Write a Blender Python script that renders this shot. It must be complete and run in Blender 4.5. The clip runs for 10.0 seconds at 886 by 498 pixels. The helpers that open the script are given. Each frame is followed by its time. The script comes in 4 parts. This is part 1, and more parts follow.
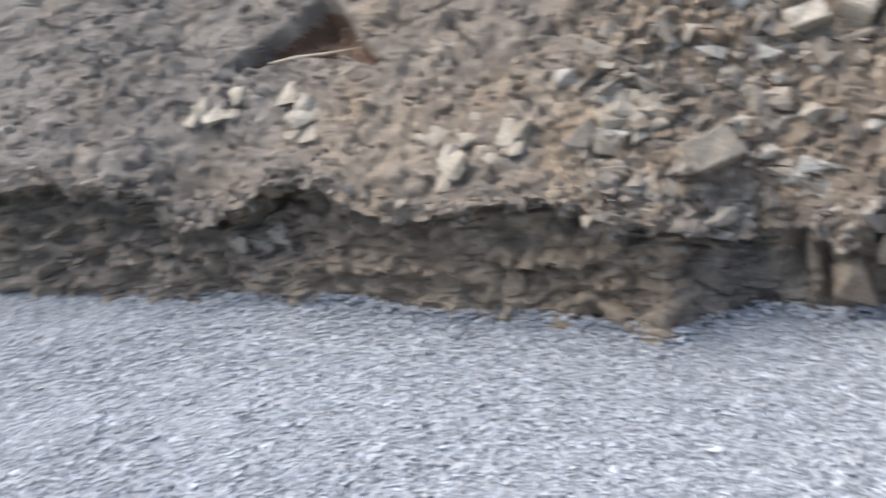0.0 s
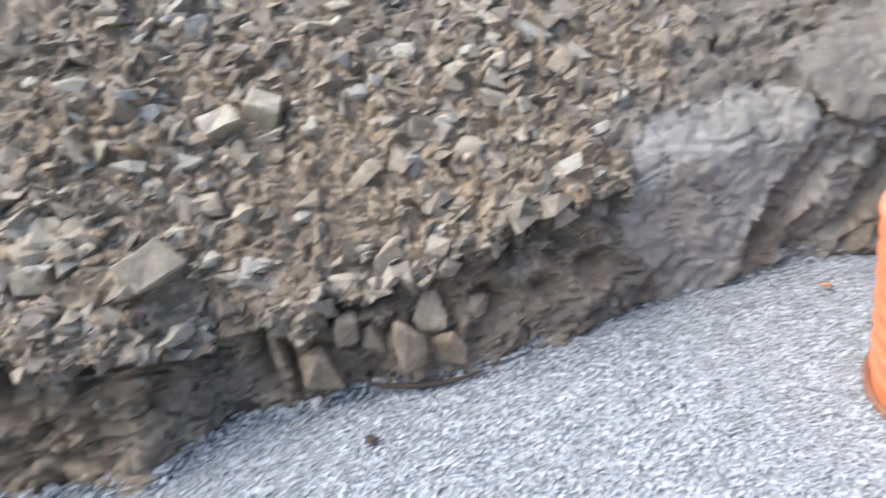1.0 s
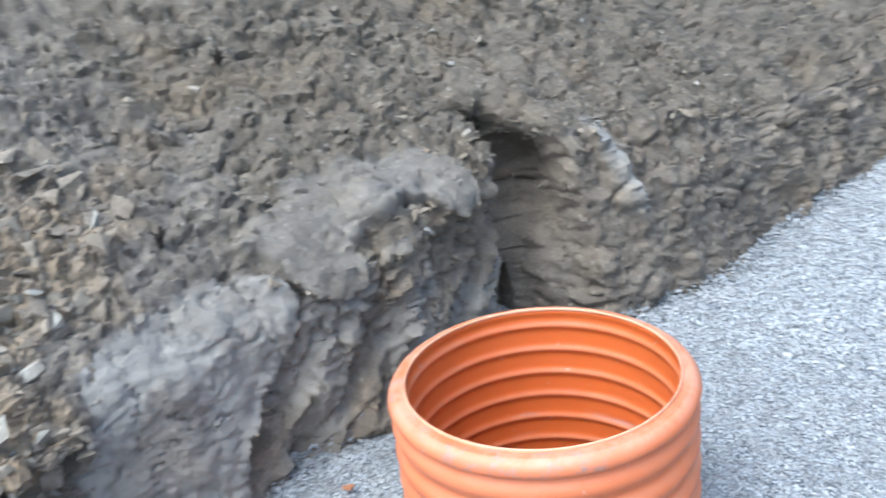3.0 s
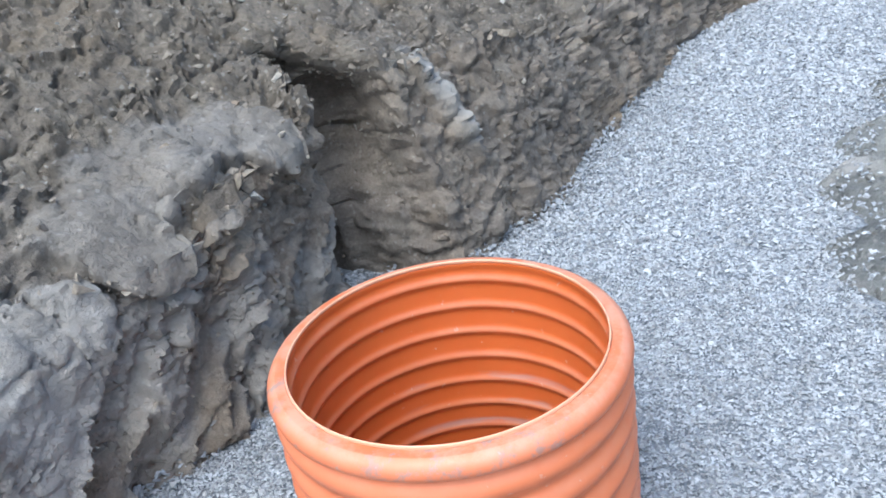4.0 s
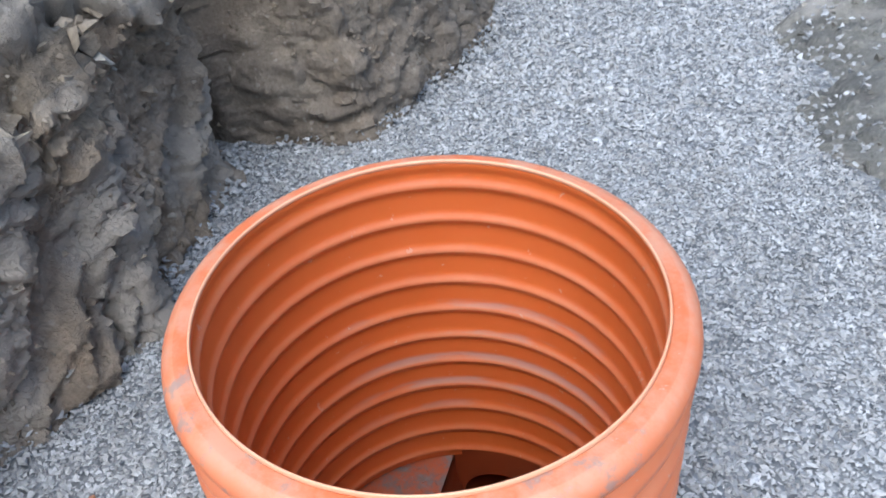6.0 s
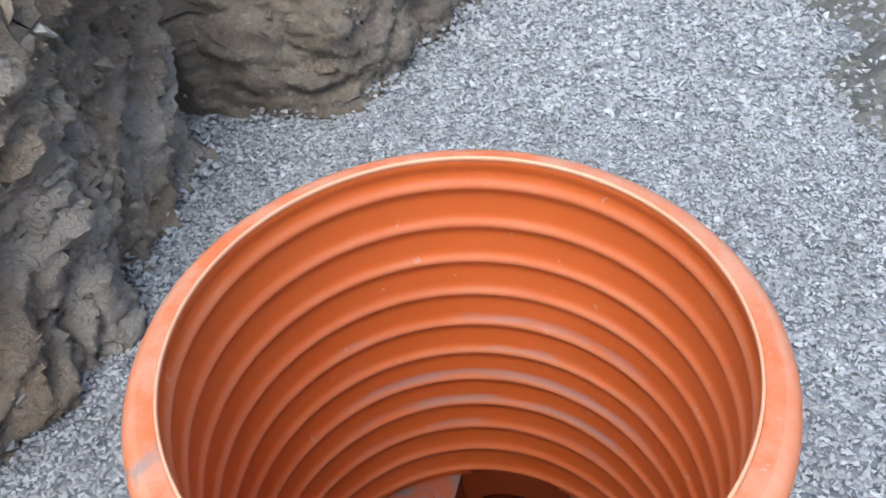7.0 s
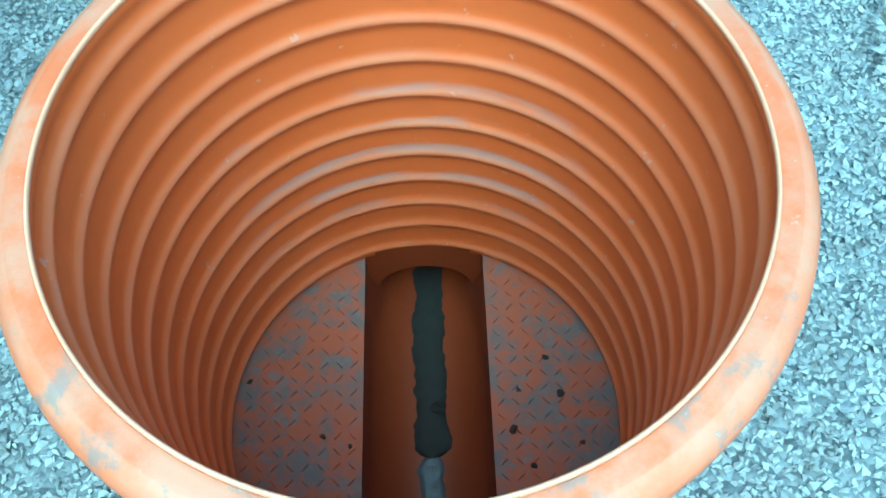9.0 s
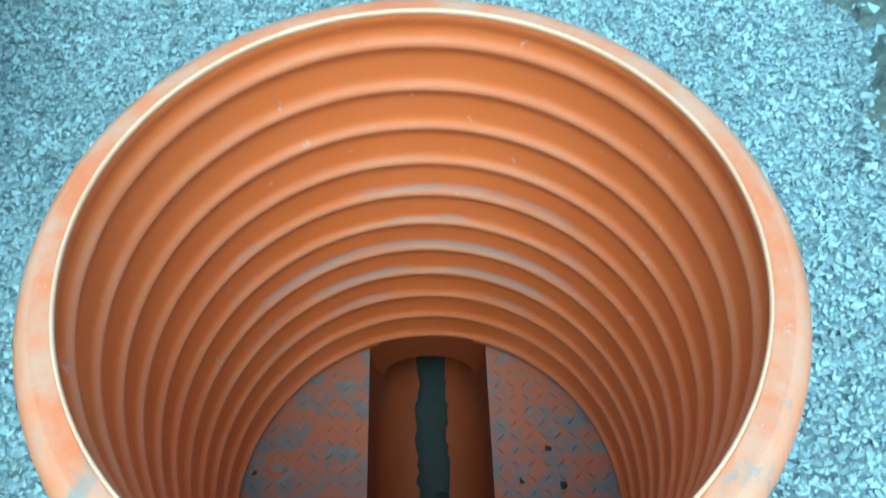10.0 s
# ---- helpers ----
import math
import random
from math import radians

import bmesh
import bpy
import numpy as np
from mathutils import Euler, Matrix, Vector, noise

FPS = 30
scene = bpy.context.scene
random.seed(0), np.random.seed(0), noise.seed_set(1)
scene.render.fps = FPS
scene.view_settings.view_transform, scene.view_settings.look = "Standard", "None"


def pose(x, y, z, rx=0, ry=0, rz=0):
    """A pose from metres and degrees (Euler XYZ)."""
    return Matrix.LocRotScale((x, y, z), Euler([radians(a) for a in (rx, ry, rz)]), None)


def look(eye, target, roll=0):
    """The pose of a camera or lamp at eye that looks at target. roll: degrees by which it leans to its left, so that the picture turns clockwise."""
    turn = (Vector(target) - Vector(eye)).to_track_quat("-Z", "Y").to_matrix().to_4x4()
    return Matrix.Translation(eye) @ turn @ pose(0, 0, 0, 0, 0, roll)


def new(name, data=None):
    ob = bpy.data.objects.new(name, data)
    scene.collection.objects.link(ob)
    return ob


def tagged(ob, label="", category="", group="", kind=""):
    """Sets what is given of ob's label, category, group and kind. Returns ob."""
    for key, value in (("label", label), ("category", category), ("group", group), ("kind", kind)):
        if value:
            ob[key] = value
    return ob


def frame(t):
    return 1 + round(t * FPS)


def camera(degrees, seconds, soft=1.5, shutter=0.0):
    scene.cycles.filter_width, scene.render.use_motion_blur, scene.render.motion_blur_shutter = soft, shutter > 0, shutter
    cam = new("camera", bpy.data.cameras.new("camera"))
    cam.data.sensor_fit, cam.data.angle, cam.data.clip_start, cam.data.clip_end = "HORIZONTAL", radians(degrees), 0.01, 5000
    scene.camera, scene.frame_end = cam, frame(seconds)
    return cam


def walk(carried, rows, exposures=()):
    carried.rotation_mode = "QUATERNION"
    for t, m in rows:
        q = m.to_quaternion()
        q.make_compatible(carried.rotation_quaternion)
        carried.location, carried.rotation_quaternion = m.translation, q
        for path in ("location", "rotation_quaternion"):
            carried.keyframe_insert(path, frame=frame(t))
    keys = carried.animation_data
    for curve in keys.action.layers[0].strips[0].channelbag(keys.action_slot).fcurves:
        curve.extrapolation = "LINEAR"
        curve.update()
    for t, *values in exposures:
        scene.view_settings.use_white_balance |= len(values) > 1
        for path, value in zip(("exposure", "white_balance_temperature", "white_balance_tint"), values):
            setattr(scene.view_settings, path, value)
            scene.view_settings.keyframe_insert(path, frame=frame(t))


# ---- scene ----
cam = camera(55.02, 10.0, soft=1.6, shutter=0.35)
walk(cam, [
    (0, pose(1.618, -1.809, 1.678, 61.81, 13.07, 110.33)),
    (0.5, pose(1.551, -1.679, 1.552, 60.81, 11.72, 92.04)),
    (1, pose(1.451, -1.679, 1.525, 63.70, 9.16, 75.44)),
    (1.5, pose(1.317, -1.673, 1.489, 66.05, 7.75, 62.30)),
    (2, pose(1.238, -1.589, 1.509, 67.67, 8.35, 53.20)),
    (2.5, pose(1.075, -1.448, 1.502, 68.25, 8.24, 45.06)),
    (3, pose(0.979, -1.333, 1.480, 68.67, 6.57, 39.97)),
    (3.2, pose(0.894, -1.297, 1.459, 67.60, 7.27, 33.25)),
    (4.3, pose(0.551, -1.119, 1.384, 61.06, 7.64, 21.62)),
    (4.5, pose(0.504, -1.059, 1.387, 59.37, 6.77, 21.31)),
    (5, pose(0.439, -0.954, 1.342, 56.49, 7.80, 20.72)),
    (5.5, pose(0.329, -0.860, 1.295, 54.99, 4.77, 13.63)),
    (5.7, pose(0.299, -0.826, 1.282, 53.29, 4.13, 13.7)),
    (6.8, pose(0.158, -0.591, 1.203, 47.46, 3.9, 11.77)),
    (7, pose(0.143, -0.561, 1.190, 47.11, 3.53, 11.43)),
    (7.5, pose(0.073, -0.468, 1.156, 37.26, 3.27, 2.74)),
    (8, pose(0.005, -0.458, 1.119, 31.77, 3.16, -1.33)),
    (8.5, pose(0.003, -0.432, 1.106, 29.36, 0.07, -6.11)),
    (9, pose(0.000, -0.423, 1.095, 29.13, 0.43, -4.94)),
    (9.5, pose(-0.007, -0.413, 1.099, 30.00, 0.28, -4.45)),
    (10, pose(-0.005, -0.416, 1.136, 34.22, 0.42, -4.91)),
], exposures=[
    (0.0, 1.64, 6100, 8.0),
    (1.0, 1.85, 5980, 7.0),
    (2.5, 1.7, 5480, 1.0),
    (3.2, 1.74, 5500, 1.0),
    (4.5, 1.36, 5400, 4.0),
    (7.0, 1.26, 5850, 5.0),
    (8.0, 1.44, 5700, -4.0),
    (8.6, 1.63, 4150, -42.0),
    (10.0, 1.5, 3900, -44.0),
])

# ---- sky and sun: bright overcast ----
world = bpy.data.worlds.new("sky")
scene.world = world
world.use_nodes = True
wn = world.node_tree.nodes
sky = wn.new("ShaderNodeTexSky")
sky.sky_type = "NISHITA"
sky.sun_disc = False
sky.sun_elevation = radians(60)
sky.sun_rotation = radians(180)
sky.air_density, sky.dust_density, sky.ozone_density = 1.0, 4.0, 0.6
world.node_tree.links.new(sky.outputs[0], wn["Background"].inputs[0])
wn["Background"].inputs[1].default_value = 0.12
sun = new("sun", bpy.data.lights.new("sun", "SUN"))
sun.data.energy, sun.data.angle, sun.data.color = 1.25, radians(70), (1.0, 0.97, 0.92)
sun.matrix_world = look((-0.4, -1.9, 3.1), (0, 0, 0))

RNG = np.random.default_rng(7)
random.seed(7)

# ---- numeric noise ----
def hash3(ix, iy, iz, seed):
    h = (ix.astype(np.int64) * 374761393 + iy.astype(np.int64) * 668265263 + iz.astype(np.int64) * 1440662683 + seed * 974634777) & 0xFFFFFFFF
    h = ((h ^ (h >> 13)) * 1274126177) & 0xFFFFFFFF
    h = ((h ^ (h >> 16)) * 2246822519) & 0xFFFFFFFF
    return ((h ^ (h >> 15)) & 0xFFFFFF) / float(0xFFFFFF)


def value_noise(p, seed=0):
    """Smooth value noise in -1..1 for an (n, 3) array."""
    i = np.floor(p)
    f = p - i
    f = f * f * (3 - 2 * f)
    i = i.astype(np.int64)
    out = np.zeros(len(p))
    for a in (0, 1):
        for b in (0, 1):
            for c in (0, 1):
                w = (f[:, 0] if a else 1 - f[:, 0]) * (f[:, 1] if b else 1 - f[:, 1]) * (f[:, 2] if c else 1 - f[:, 2])
                out += w * hash3(i[:, 0] + a, i[:, 1] + b, i[:, 2] + c, seed)
    return out * 2 - 1


def fbm(p, octaves=4, seed=0):
    out, amp = np.zeros(len(p)), 0.5
    for k in range(octaves):
        out += amp * value_noise(p * 2.03 ** k, seed + 17 * k)
        amp *= 0.5
    return out


def facets(p, seed=0):
    """Broken-stone relief: each cell is a tilted plane, with a gap between cells."""
    base = np.floor(p).astype(np.int64)
    f1 = np.full(len(p), 9.0)
    f2 = np.full(len(p), 9.0)
    val = np.zeros(len(p))
    for a in (-1, 0, 1):
        for b in (-1, 0, 1):
            for c in (-1, 0, 1):
                ix, iy, iz = base[:, 0] + a, base[:, 1] + b, base[:, 2] + c
                cx, cy, cz = ix + hash3(ix, iy, iz, seed), iy + hash3(ix, iy, iz, seed + 1), iz + hash3(ix, iy, iz, seed + 2)
                dx, dy, dz = p[:, 0] - cx, p[:, 1] - cy, p[:, 2] - cz
                d = np.sqrt(dx * dx + dy * dy + dz * dz)
                tilt = (hash3(ix, iy, iz, seed + 4) - 0.5) * dy + (hash3(ix, iy, iz, seed + 5) - 0.3) * dz
                v = hash3(ix, iy, iz, seed + 3) - 0.3 + 1.1 * tilt
                near = d < f1
                f2 = np.where(near, f1, np.minimum(f2, d))
                val = np.where(near, v, val)
                f1 = np.where(near, d, f1)
    gap = np.clip((f2 - f1) / 0.16, 0, 1)
    return val * gap - 0.35 * (1 - gap)


def ledges(p, pitch, warp, grain, seed):
    """Crumbling shelves: each juts out sharply at its lower edge and falls back upwards."""
    s = p[:, 2] / pitch + warp * fbm(p * grain, 4, seed)
    row = np.floor(s)
    reach = value_noise(np.stack([p[:, 1] * grain * 0.9, row * 7.3, row * 3.1], 1), seed + 5)
    return (1 - (s - row)) ** 1.6 * np.clip(0.35 + 0.9 * reach, 0, 1)


def step(a, b, x):
    s = np.clip((x - a) / (b - a), 0, 1)
    return s * s * (3 - 2 * s)


def inside(poly, y, z):
    """Signed distance to a polygon in the (y, z) plane, positive inside."""
    d = np.full(y.shape, 99.0)
    odd = np.zeros(y.shape, bool)
    for k in range(len(poly)):
        (ay, az), (by, bz) = poly[k], poly[(k + 1) % len(poly)]
        ey, ez = by - ay, bz - az
        h = np.clip(((y - ay) * ey + (z - az) * ez) / (ey * ey + ez * ez), 0, 1)
        d = np.minimum(d, np.hypot(y - ay - h * ey, z - az - h * ez))
        cross = ((az > z) != (bz > z)) & (y < ey * (z - az) / (ez if abs(ez) > 1e-9 else 1e-9) + ay)
        odd ^= cross
    return np.where(odd, d, -d)


# ---- materials ----
class Graph:
    def __init__(self, name, roughness=0.8):
        self.material = bpy.data.materials.new(name)
        self.material.use_nodes = True
        self.nodes, self.links = self.material.node_tree.nodes, self.material.node_tree.links
        self.shader = self.nodes["Principled BSDF"]
        self.shader.inputs["Roughness"].default_value = roughness

    def add(self, kind, values=None, data_type="", blend_type="", operation="", interpolation_type="", attribute_name="", feature=""):
        n = self.nodes.new(kind)
        if data_type:
            n.data_type, n.blend_type = data_type, blend_type
        if operation:
            n.operation = operation
        if interpolation_type:
            n.interpolation_type = interpolation_type
        if feature:
            n.feature = feature
        if attribute_name:
            n.attribute_name = attribute_name
        for key, value in (values or {}).items():
            if isinstance(value, bpy.types.NodeSocket):
                self.links.new(value, n.inputs[key])
            else:
                n.inputs[key].default_value = value
        return n

    def place(self):
        return self.add("ShaderNodeTexCoord").outputs["Object"]

    def noise(self, scale, detail=4.0, rough=0.55, where=None):
        return self.add("ShaderNodeTexNoise", {"Vector": where or self.place(), "Scale": scale, "Detail": detail, "Roughness": rough}).outputs["Fac"]

    def ramp(self, fac, stops):
        n = self.add("ShaderNodeValToRGB", {"Fac": fac})
        e = n.color_ramp.elements
        while len(e) < len(stops):
            e.new(0.5)
        for k, (at, col) in enumerate(stops):
            e[k].position = at
            e[k].color = (*col, 1) if len(col) == 3 else col
        return n.outputs["Color"]

    def mix(self, fac, a, b, blend="MIX"):
        n = self.add("ShaderNodeMix", data_type="RGBA", blend_type=blend)
        for key, v in ((0, fac), (6, a), (7, b)):
            if isinstance(v, bpy.types.NodeSocket):
                self.links.new(v, n.inputs[key])
            elif isinstance(v, tuple):
                n.inputs[key].default_value = (*v, 1)
            else:
                n.inputs[key].default_value = v
        return n.outputs[2]

    def math(self, op, a, b=0.0, c=0.0):
        return self.add("ShaderNodeMath", {0: a, 1: b, 2: c}, operation=op).outputs[0]

    def range(self, v, a, b, lo=0.0, hi=1.0):
        return self.add("ShaderNodeMapRange", {"Value": v, "From Min": a, "From Max": b, "To Min": lo, "To Max": hi}, interpolation_type="SMOOTHSTEP").outputs[0]

    def finish(self, colour, bump=None, strength=0.3, distance=0.01, rough=None):
        if isinstance(colour, bpy.types.NodeSocket):
            self.links.new(colour, self.shader.inputs["Base Color"])
        else:
            self.shader.inputs["Base Color"].default_value = (*colour, 1)
        if bump is not None:
            b = self.add("ShaderNodeBump", {"Height": bump, "Strength": strength, "Distance": distance})
            self.links.new(b.outputs[0], self.shader.inputs["Normal"])
        if rough is not None:
            self.links.new(rough, self.shader.inputs["Roughness"])
        return self.material


def soil_material(name, dark, mid, light, ochre):
    g = Graph(name, 0.92)
    broad = g.noise(2.6, 5, 0.6)
    patch = g.noise(6.5, 6, 0.65)
    grain = g.noise(90, 5, 0.7)
    col = g.ramp(patch, [(0.3, dark), (0.5, mid), (0.72, light)])
    col = g.mix(g.range(broad, 0.52, 0.7, 0.0, 0.8), col, ochre)
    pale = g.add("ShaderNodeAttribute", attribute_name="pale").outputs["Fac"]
    col = g.mix(1.0, col, g.mix(pale, (0.92, 0.93, 0.94), (1.42, 1.28, 1.08)), "MULTIPLY")
    # soil turns darker where pale runs below zero
    dark_zone = g.range(pale, 0.0, -0.8)
    col = g.mix(dark_zone, col, g.mix(1.0, col, (0.8, 0.765, 0.7), "MULTIPLY"))
    tan = g.add("ShaderNodeAttribute", attribute_name="tan").outputs["Fac"]
    col = g.mix(g.math("MULTIPLY", tan, g.range(g.noise(8, 5, 0.6), 0.25, 0.6, 0.35, 0.9)), col, g.mix(patch, (0.165, 0.122, 0.084), (0.285, 0.225, 0.162)))
    col = g.mix(0.75, col, g.ramp(grain, [(0.3, (0.68, 0.67, 0.66)), (0.7, (1.28, 1.28, 1.28))]), "MULTIPLY")
    bits = g.add("ShaderNodeTexVoronoi", {"Vector": g.place(), "Scale": 55.0, "Randomness": 1.0})
    spot = g.range(g.add("ShaderNodeSeparateColor", {0: bits.outputs["Color"]}).outputs[0], 0.86, 0.9)
    spot = g.math("MULTIPLY", spot, g.range(bits.outputs["Distance"], 0.45, 0.25))
    col = g.mix(g.math("MULTIPLY", spot, 0.35), col, (0.380, 0.357, 0.319))
    clay = g.add("ShaderNodeAttribute", attribute_name="clay").outputs["Fac"]
    smear = g.mix(g.noise(9, 6, 0.65), (0.220, 0.205, 0.186), (0.327, 0.310, 0.286))
    col = g.mix(g.math("MULTIPLY", clay, 0.8), col, smear)
    height = g.math("ADD", g.math("MULTIPLY", grain, 0.5), g.math("MULTIPLY", g.noise(26, 8, 0.7), 1.6))
    crack = g.add("ShaderNodeTexVoronoi", {"Vector": g.add("ShaderNodeVectorMath", {0: g.place(), 1: g.add("ShaderNodeTexNoise", {"Vector": g.place(), "Scale": 12.0}).outputs["Color"]}).outputs[0], "Scale": 13.0}, feature="DISTANCE_TO_EDGE").outputs["Distance"]
    height = g.math("SUBTRACT", height, g.range(crack, 0.035, 0.0, 0.0, 0.7))
    height = g.math("MULTIPLY", height, g.math("SUBTRACT", 1.0, g.math("MULTIPLY", clay, 0.6)))
    return g.finish(col, height, 0.85, 0.013)


def stone_material(name, stops, per_island=False, bump=0.4):
    g = Graph(name, 0.85)
    if per_island:
        r = g.add("ShaderNodeNewGeometry").outputs["Random Per Island"]
    else:
        r = g.add("ShaderNodeObjectInfo").outputs["Random"]
    col = g.ramp(r, stops)
    world_place = g.add("ShaderNodeNewGeometry").outputs["Position"]
    grain = g.noise(70, 5, 0.65, world_place)
    col = g.mix(0.7, col, g.ramp(grain, [(0.3, (0.6, 0.58, 0.56)), (0.7, (1.3, 1.3, 1.3))]), "MULTIPLY")
    stain = g.noise(17, 6, 0.65, world_place)
    col = g.mix(0.8, col, g.ramp(stain, [(0.3, (0.6, 0.56, 0.51)), (0.7, (1.22, 1.22, 1.22))]), "MULTIPLY")
    return g.finish(col, g.math("ADD", g.math("MULTIPLY", g.noise(32, 6, 0.65, world_place), 2.0), grain), bump * 1.6, 0.006)


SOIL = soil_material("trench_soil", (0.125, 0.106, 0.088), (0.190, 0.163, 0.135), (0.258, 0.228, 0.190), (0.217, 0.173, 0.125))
SOIL_GREY = soil_material("grey_soil", (0.114, 0.110, 0.103), (0.182, 0.179, 0.163), (0.251, 0.247, 0.228), (0.228, 0.213, 0.175))
HUMUS = stone_material("dark_humus", [(0.0, (0.075, 0.043, 0.025)), (1.0, (0.105, 0.062, 0.036))])
ROCK = stone_material("rubble_stone", [(0.0, (0.190, 0.152, 0.109)), (0.4, (0.251, 0.205, 0.152)), (0.7, (0.312, 0.266, 0.204)), (0.85, (0.274, 0.262, 0.236)), (1.0, (0.365, 0.331, 0.274))])
ROCK_BITS = stone_material("rubble_bits", [(0.0, (0.152, 0.129, 0.104)), (0.55, (0.213, 0.182, 0.144)), (0.9, (0.266, 0.228, 0.179)), (0.97, (0.258, 0.251, 0.228)), (1.0, (0.380, 0.353, 0.304))], True)
LIME = stone_material("pale_limestone", [(0.0, (0.24, 0.205, 0.155)), (0.6, (0.3, 0.262, 0.205)), (1.0, (0.37, 0.335, 0.272))])
OCHRE = stone_material("ochre_stone", [(0.0, (0.190, 0.144, 0.099)), (1.0, (0.251, 0.199, 0.144))])
GRAVEL = stone_material("crushed_gravel", [(0.0, (0.275, 0.289, 0.306)), (0.3, (0.322, 0.338, 0.357)), (0.7, (0.368, 0.385, 0.405)), (1.0, (0.405, 0.422, 0.442))], True, 0.1)


def gravel_bed_material():
    g = Graph("gravel_bed_shaded_gaps", 0.9)
    cells = g.add("ShaderNodeTexVoronoi", {"Vector": g.place(), "Scale": 62.0})
    shade = g.add("ShaderNodeSeparateColor", {0: cells.outputs["Color"]}).outputs[0]
    # darker than the loose stones: shade in their gaps, put into colour
    col = g.ramp(shade, [(0.0, (0.11, 0.116, 0.125)), (0.5, (0.18, 0.19, 0.203)), (1.0, (0.28, 0.293, 0.309))])
    col = g.mix(0.5, col, g.ramp(g.noise(1.8, 4), [(0.35, (0.8, 0.8, 0.8)), (0.7, (1.15, 1.15, 1.15))]), "MULTIPLY")
    return g.finish(col, g.math("SUBTRACT", 1.0, cells.outputs["Distance"]), 1.0, 0.012)


GRAVEL_BED = gravel_bed_material()


def plastic_material(name, deep, bright, dirt):
    """Dusty orange moulded plastic with scuffs, grey cement smears and painted-in light."""
    g = Graph(name, 0.42)
    where = g.place()
    xyz = g.add("ShaderNodeSeparateXYZ", {0: where})
    col = g.mix(g.noise(7, 4, 0.6), deep, bright)
    radius = g.math("SQRT", g.math("ADD", g.math("MULTIPLY", xyz.outputs[0], xyz.outputs[0]), g.math("MULTIPLY", xyz.outputs[1], xyz.outputs[1])))
    # outer side tinted paler: its stronger light and dust, put into colour
    outside_lit = g.math("MULTIPLY", g.range(radius, 0.3215, 0.324), g.range(g.noise(4, 4), 0.2, 0.8, 0.3, 0.6))
    col = g.mix(outside_lit, col, (0.616, 0.232, 0.128))
    # streaky scuffs that run round the wall
    ang = g.math("ARCTAN2", xyz.outputs[1], xyz.outputs[0])
    around = g.add("ShaderNodeCombineXYZ", {0: g.math("MULTIPLY", ang, 2.2), 1: 0.0, 2: g.math("MULTIPLY", xyz.outputs[2], 34.0)}).outputs[0]
    streak = g.noise(0.8, 4, 0.55, around)
    above = g.math("DIVIDE", g.math("MODULO", g.math("ADD", xyz.outputs[2], 10 * 0.067 - 0.485), 0.067), 0.067)
    ledge = g.math("MULTIPLY", g.range(above, 0.04, 0.1), g.range(above, 0.36, 0.2))
    low = g.math("MULTIPLY", g.range(xyz.outputs[2], 0.32, 0.2), g.range(xyz.outputs[2], -0.12, 0.02))
    back = g.range(xyz.outputs[1], 0.16, 0.27)
    scuff = g.math("MULTIPLY", g.math("MULTIPLY", low, back), g.math("MULTIPLY", ledge, g.range(streak, 0.42, 0.58)))
    col = g.mix(g.math("MULTIPLY", scuff, 0.55), col, (0.240, 0.232, 0.240))
    # inner crests painted paler: the highlight they catch, over rubbed dust
    crest = g.math("MULTIPLY", g.math("MAXIMUM", g.range(above, 0.2, 0.04), g.range(above, 0.93, 0.98)), g.range(radius, 0.307, 0.3035))
    col = g.mix(g.math("MULTIPLY", crest, g.range(g.noise(5, 4), 0.3, 0.7, 0.2, 0.5)), col, (0.58, 0.26, 0.15))
    # settled dust on the upper side, with the sky's sheen painted in
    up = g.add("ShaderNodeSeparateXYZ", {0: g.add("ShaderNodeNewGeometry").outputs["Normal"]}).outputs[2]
    dust_and_sheen = g.math("MULTIPLY", g.range(up, 0.2, 0.95), g.range(g.noise(14, 6, 0.7), 0.35, 0.65, 0.12, 0.68))
    col = g.mix(dust_and_sheen, col, (0.480, 0.288, 0.200))
    # cement smears on the top bead
    top = g.math("MULTIPLY", g.range(xyz.outputs[2], 0.485, 0.51), g.range(xyz.outputs[1], -0.12, -0.2))
    smear = g.math("MULTIPLY", top, g.range(g.noise(23, 6, 0.7), 0.515, 0.62))
    col = g.mix(g.math("MULTIPLY", smear, 0.6), col, dirt)
    fleck = g.range(g.noise(46, 3, 0.6), 0.68, 0.73)
    col = g.mix(g.math("MULTIPLY", fleck, 0.35), col, (0.480, 0.400, 0.352))
    rough = g.range(g.noise(16, 5), 0.2, 0.8, 0.28, 0.52)
    g.shader.inputs["Specular IOR Level"].default_value = 0.4
    g.shader.inputs["Subsurface Weight"].default_value = 0.08
    g.shader.inputs["Subsurface Radius"].default_value = (0.012, 0.004, 0.002)
    return g.finish(col, g.noise(55, 4), 0.06, 0.004, rough)


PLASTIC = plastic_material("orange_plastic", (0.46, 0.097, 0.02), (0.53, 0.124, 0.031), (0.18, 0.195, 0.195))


def bench_material():
    g = Graph("dirty_orange_bench", 0.6)
    film = g.noise(21, 7, 0.72)
    col = g.mix(g.range(film, 0.42, 0.62), (0.301, 0.070, 0.026), (0.133, 0.103, 0.103))
    col = g.mix(g.math("MULTIPLY", g.range(g.noise(40, 5, 0.7), 0.55, 0.66), 0.7), col, (0.140, 0.144, 0.159))
    col = g.mix(g.math("MULTIPLY", g.range(g.noise(5, 3), 0.5, 0.75), 0.5), col, (0.210, 0.091, 0.070))
    return g.finish(col, g.noise(60, 5), 0.2, 0.003)


BENCH = bench_material()


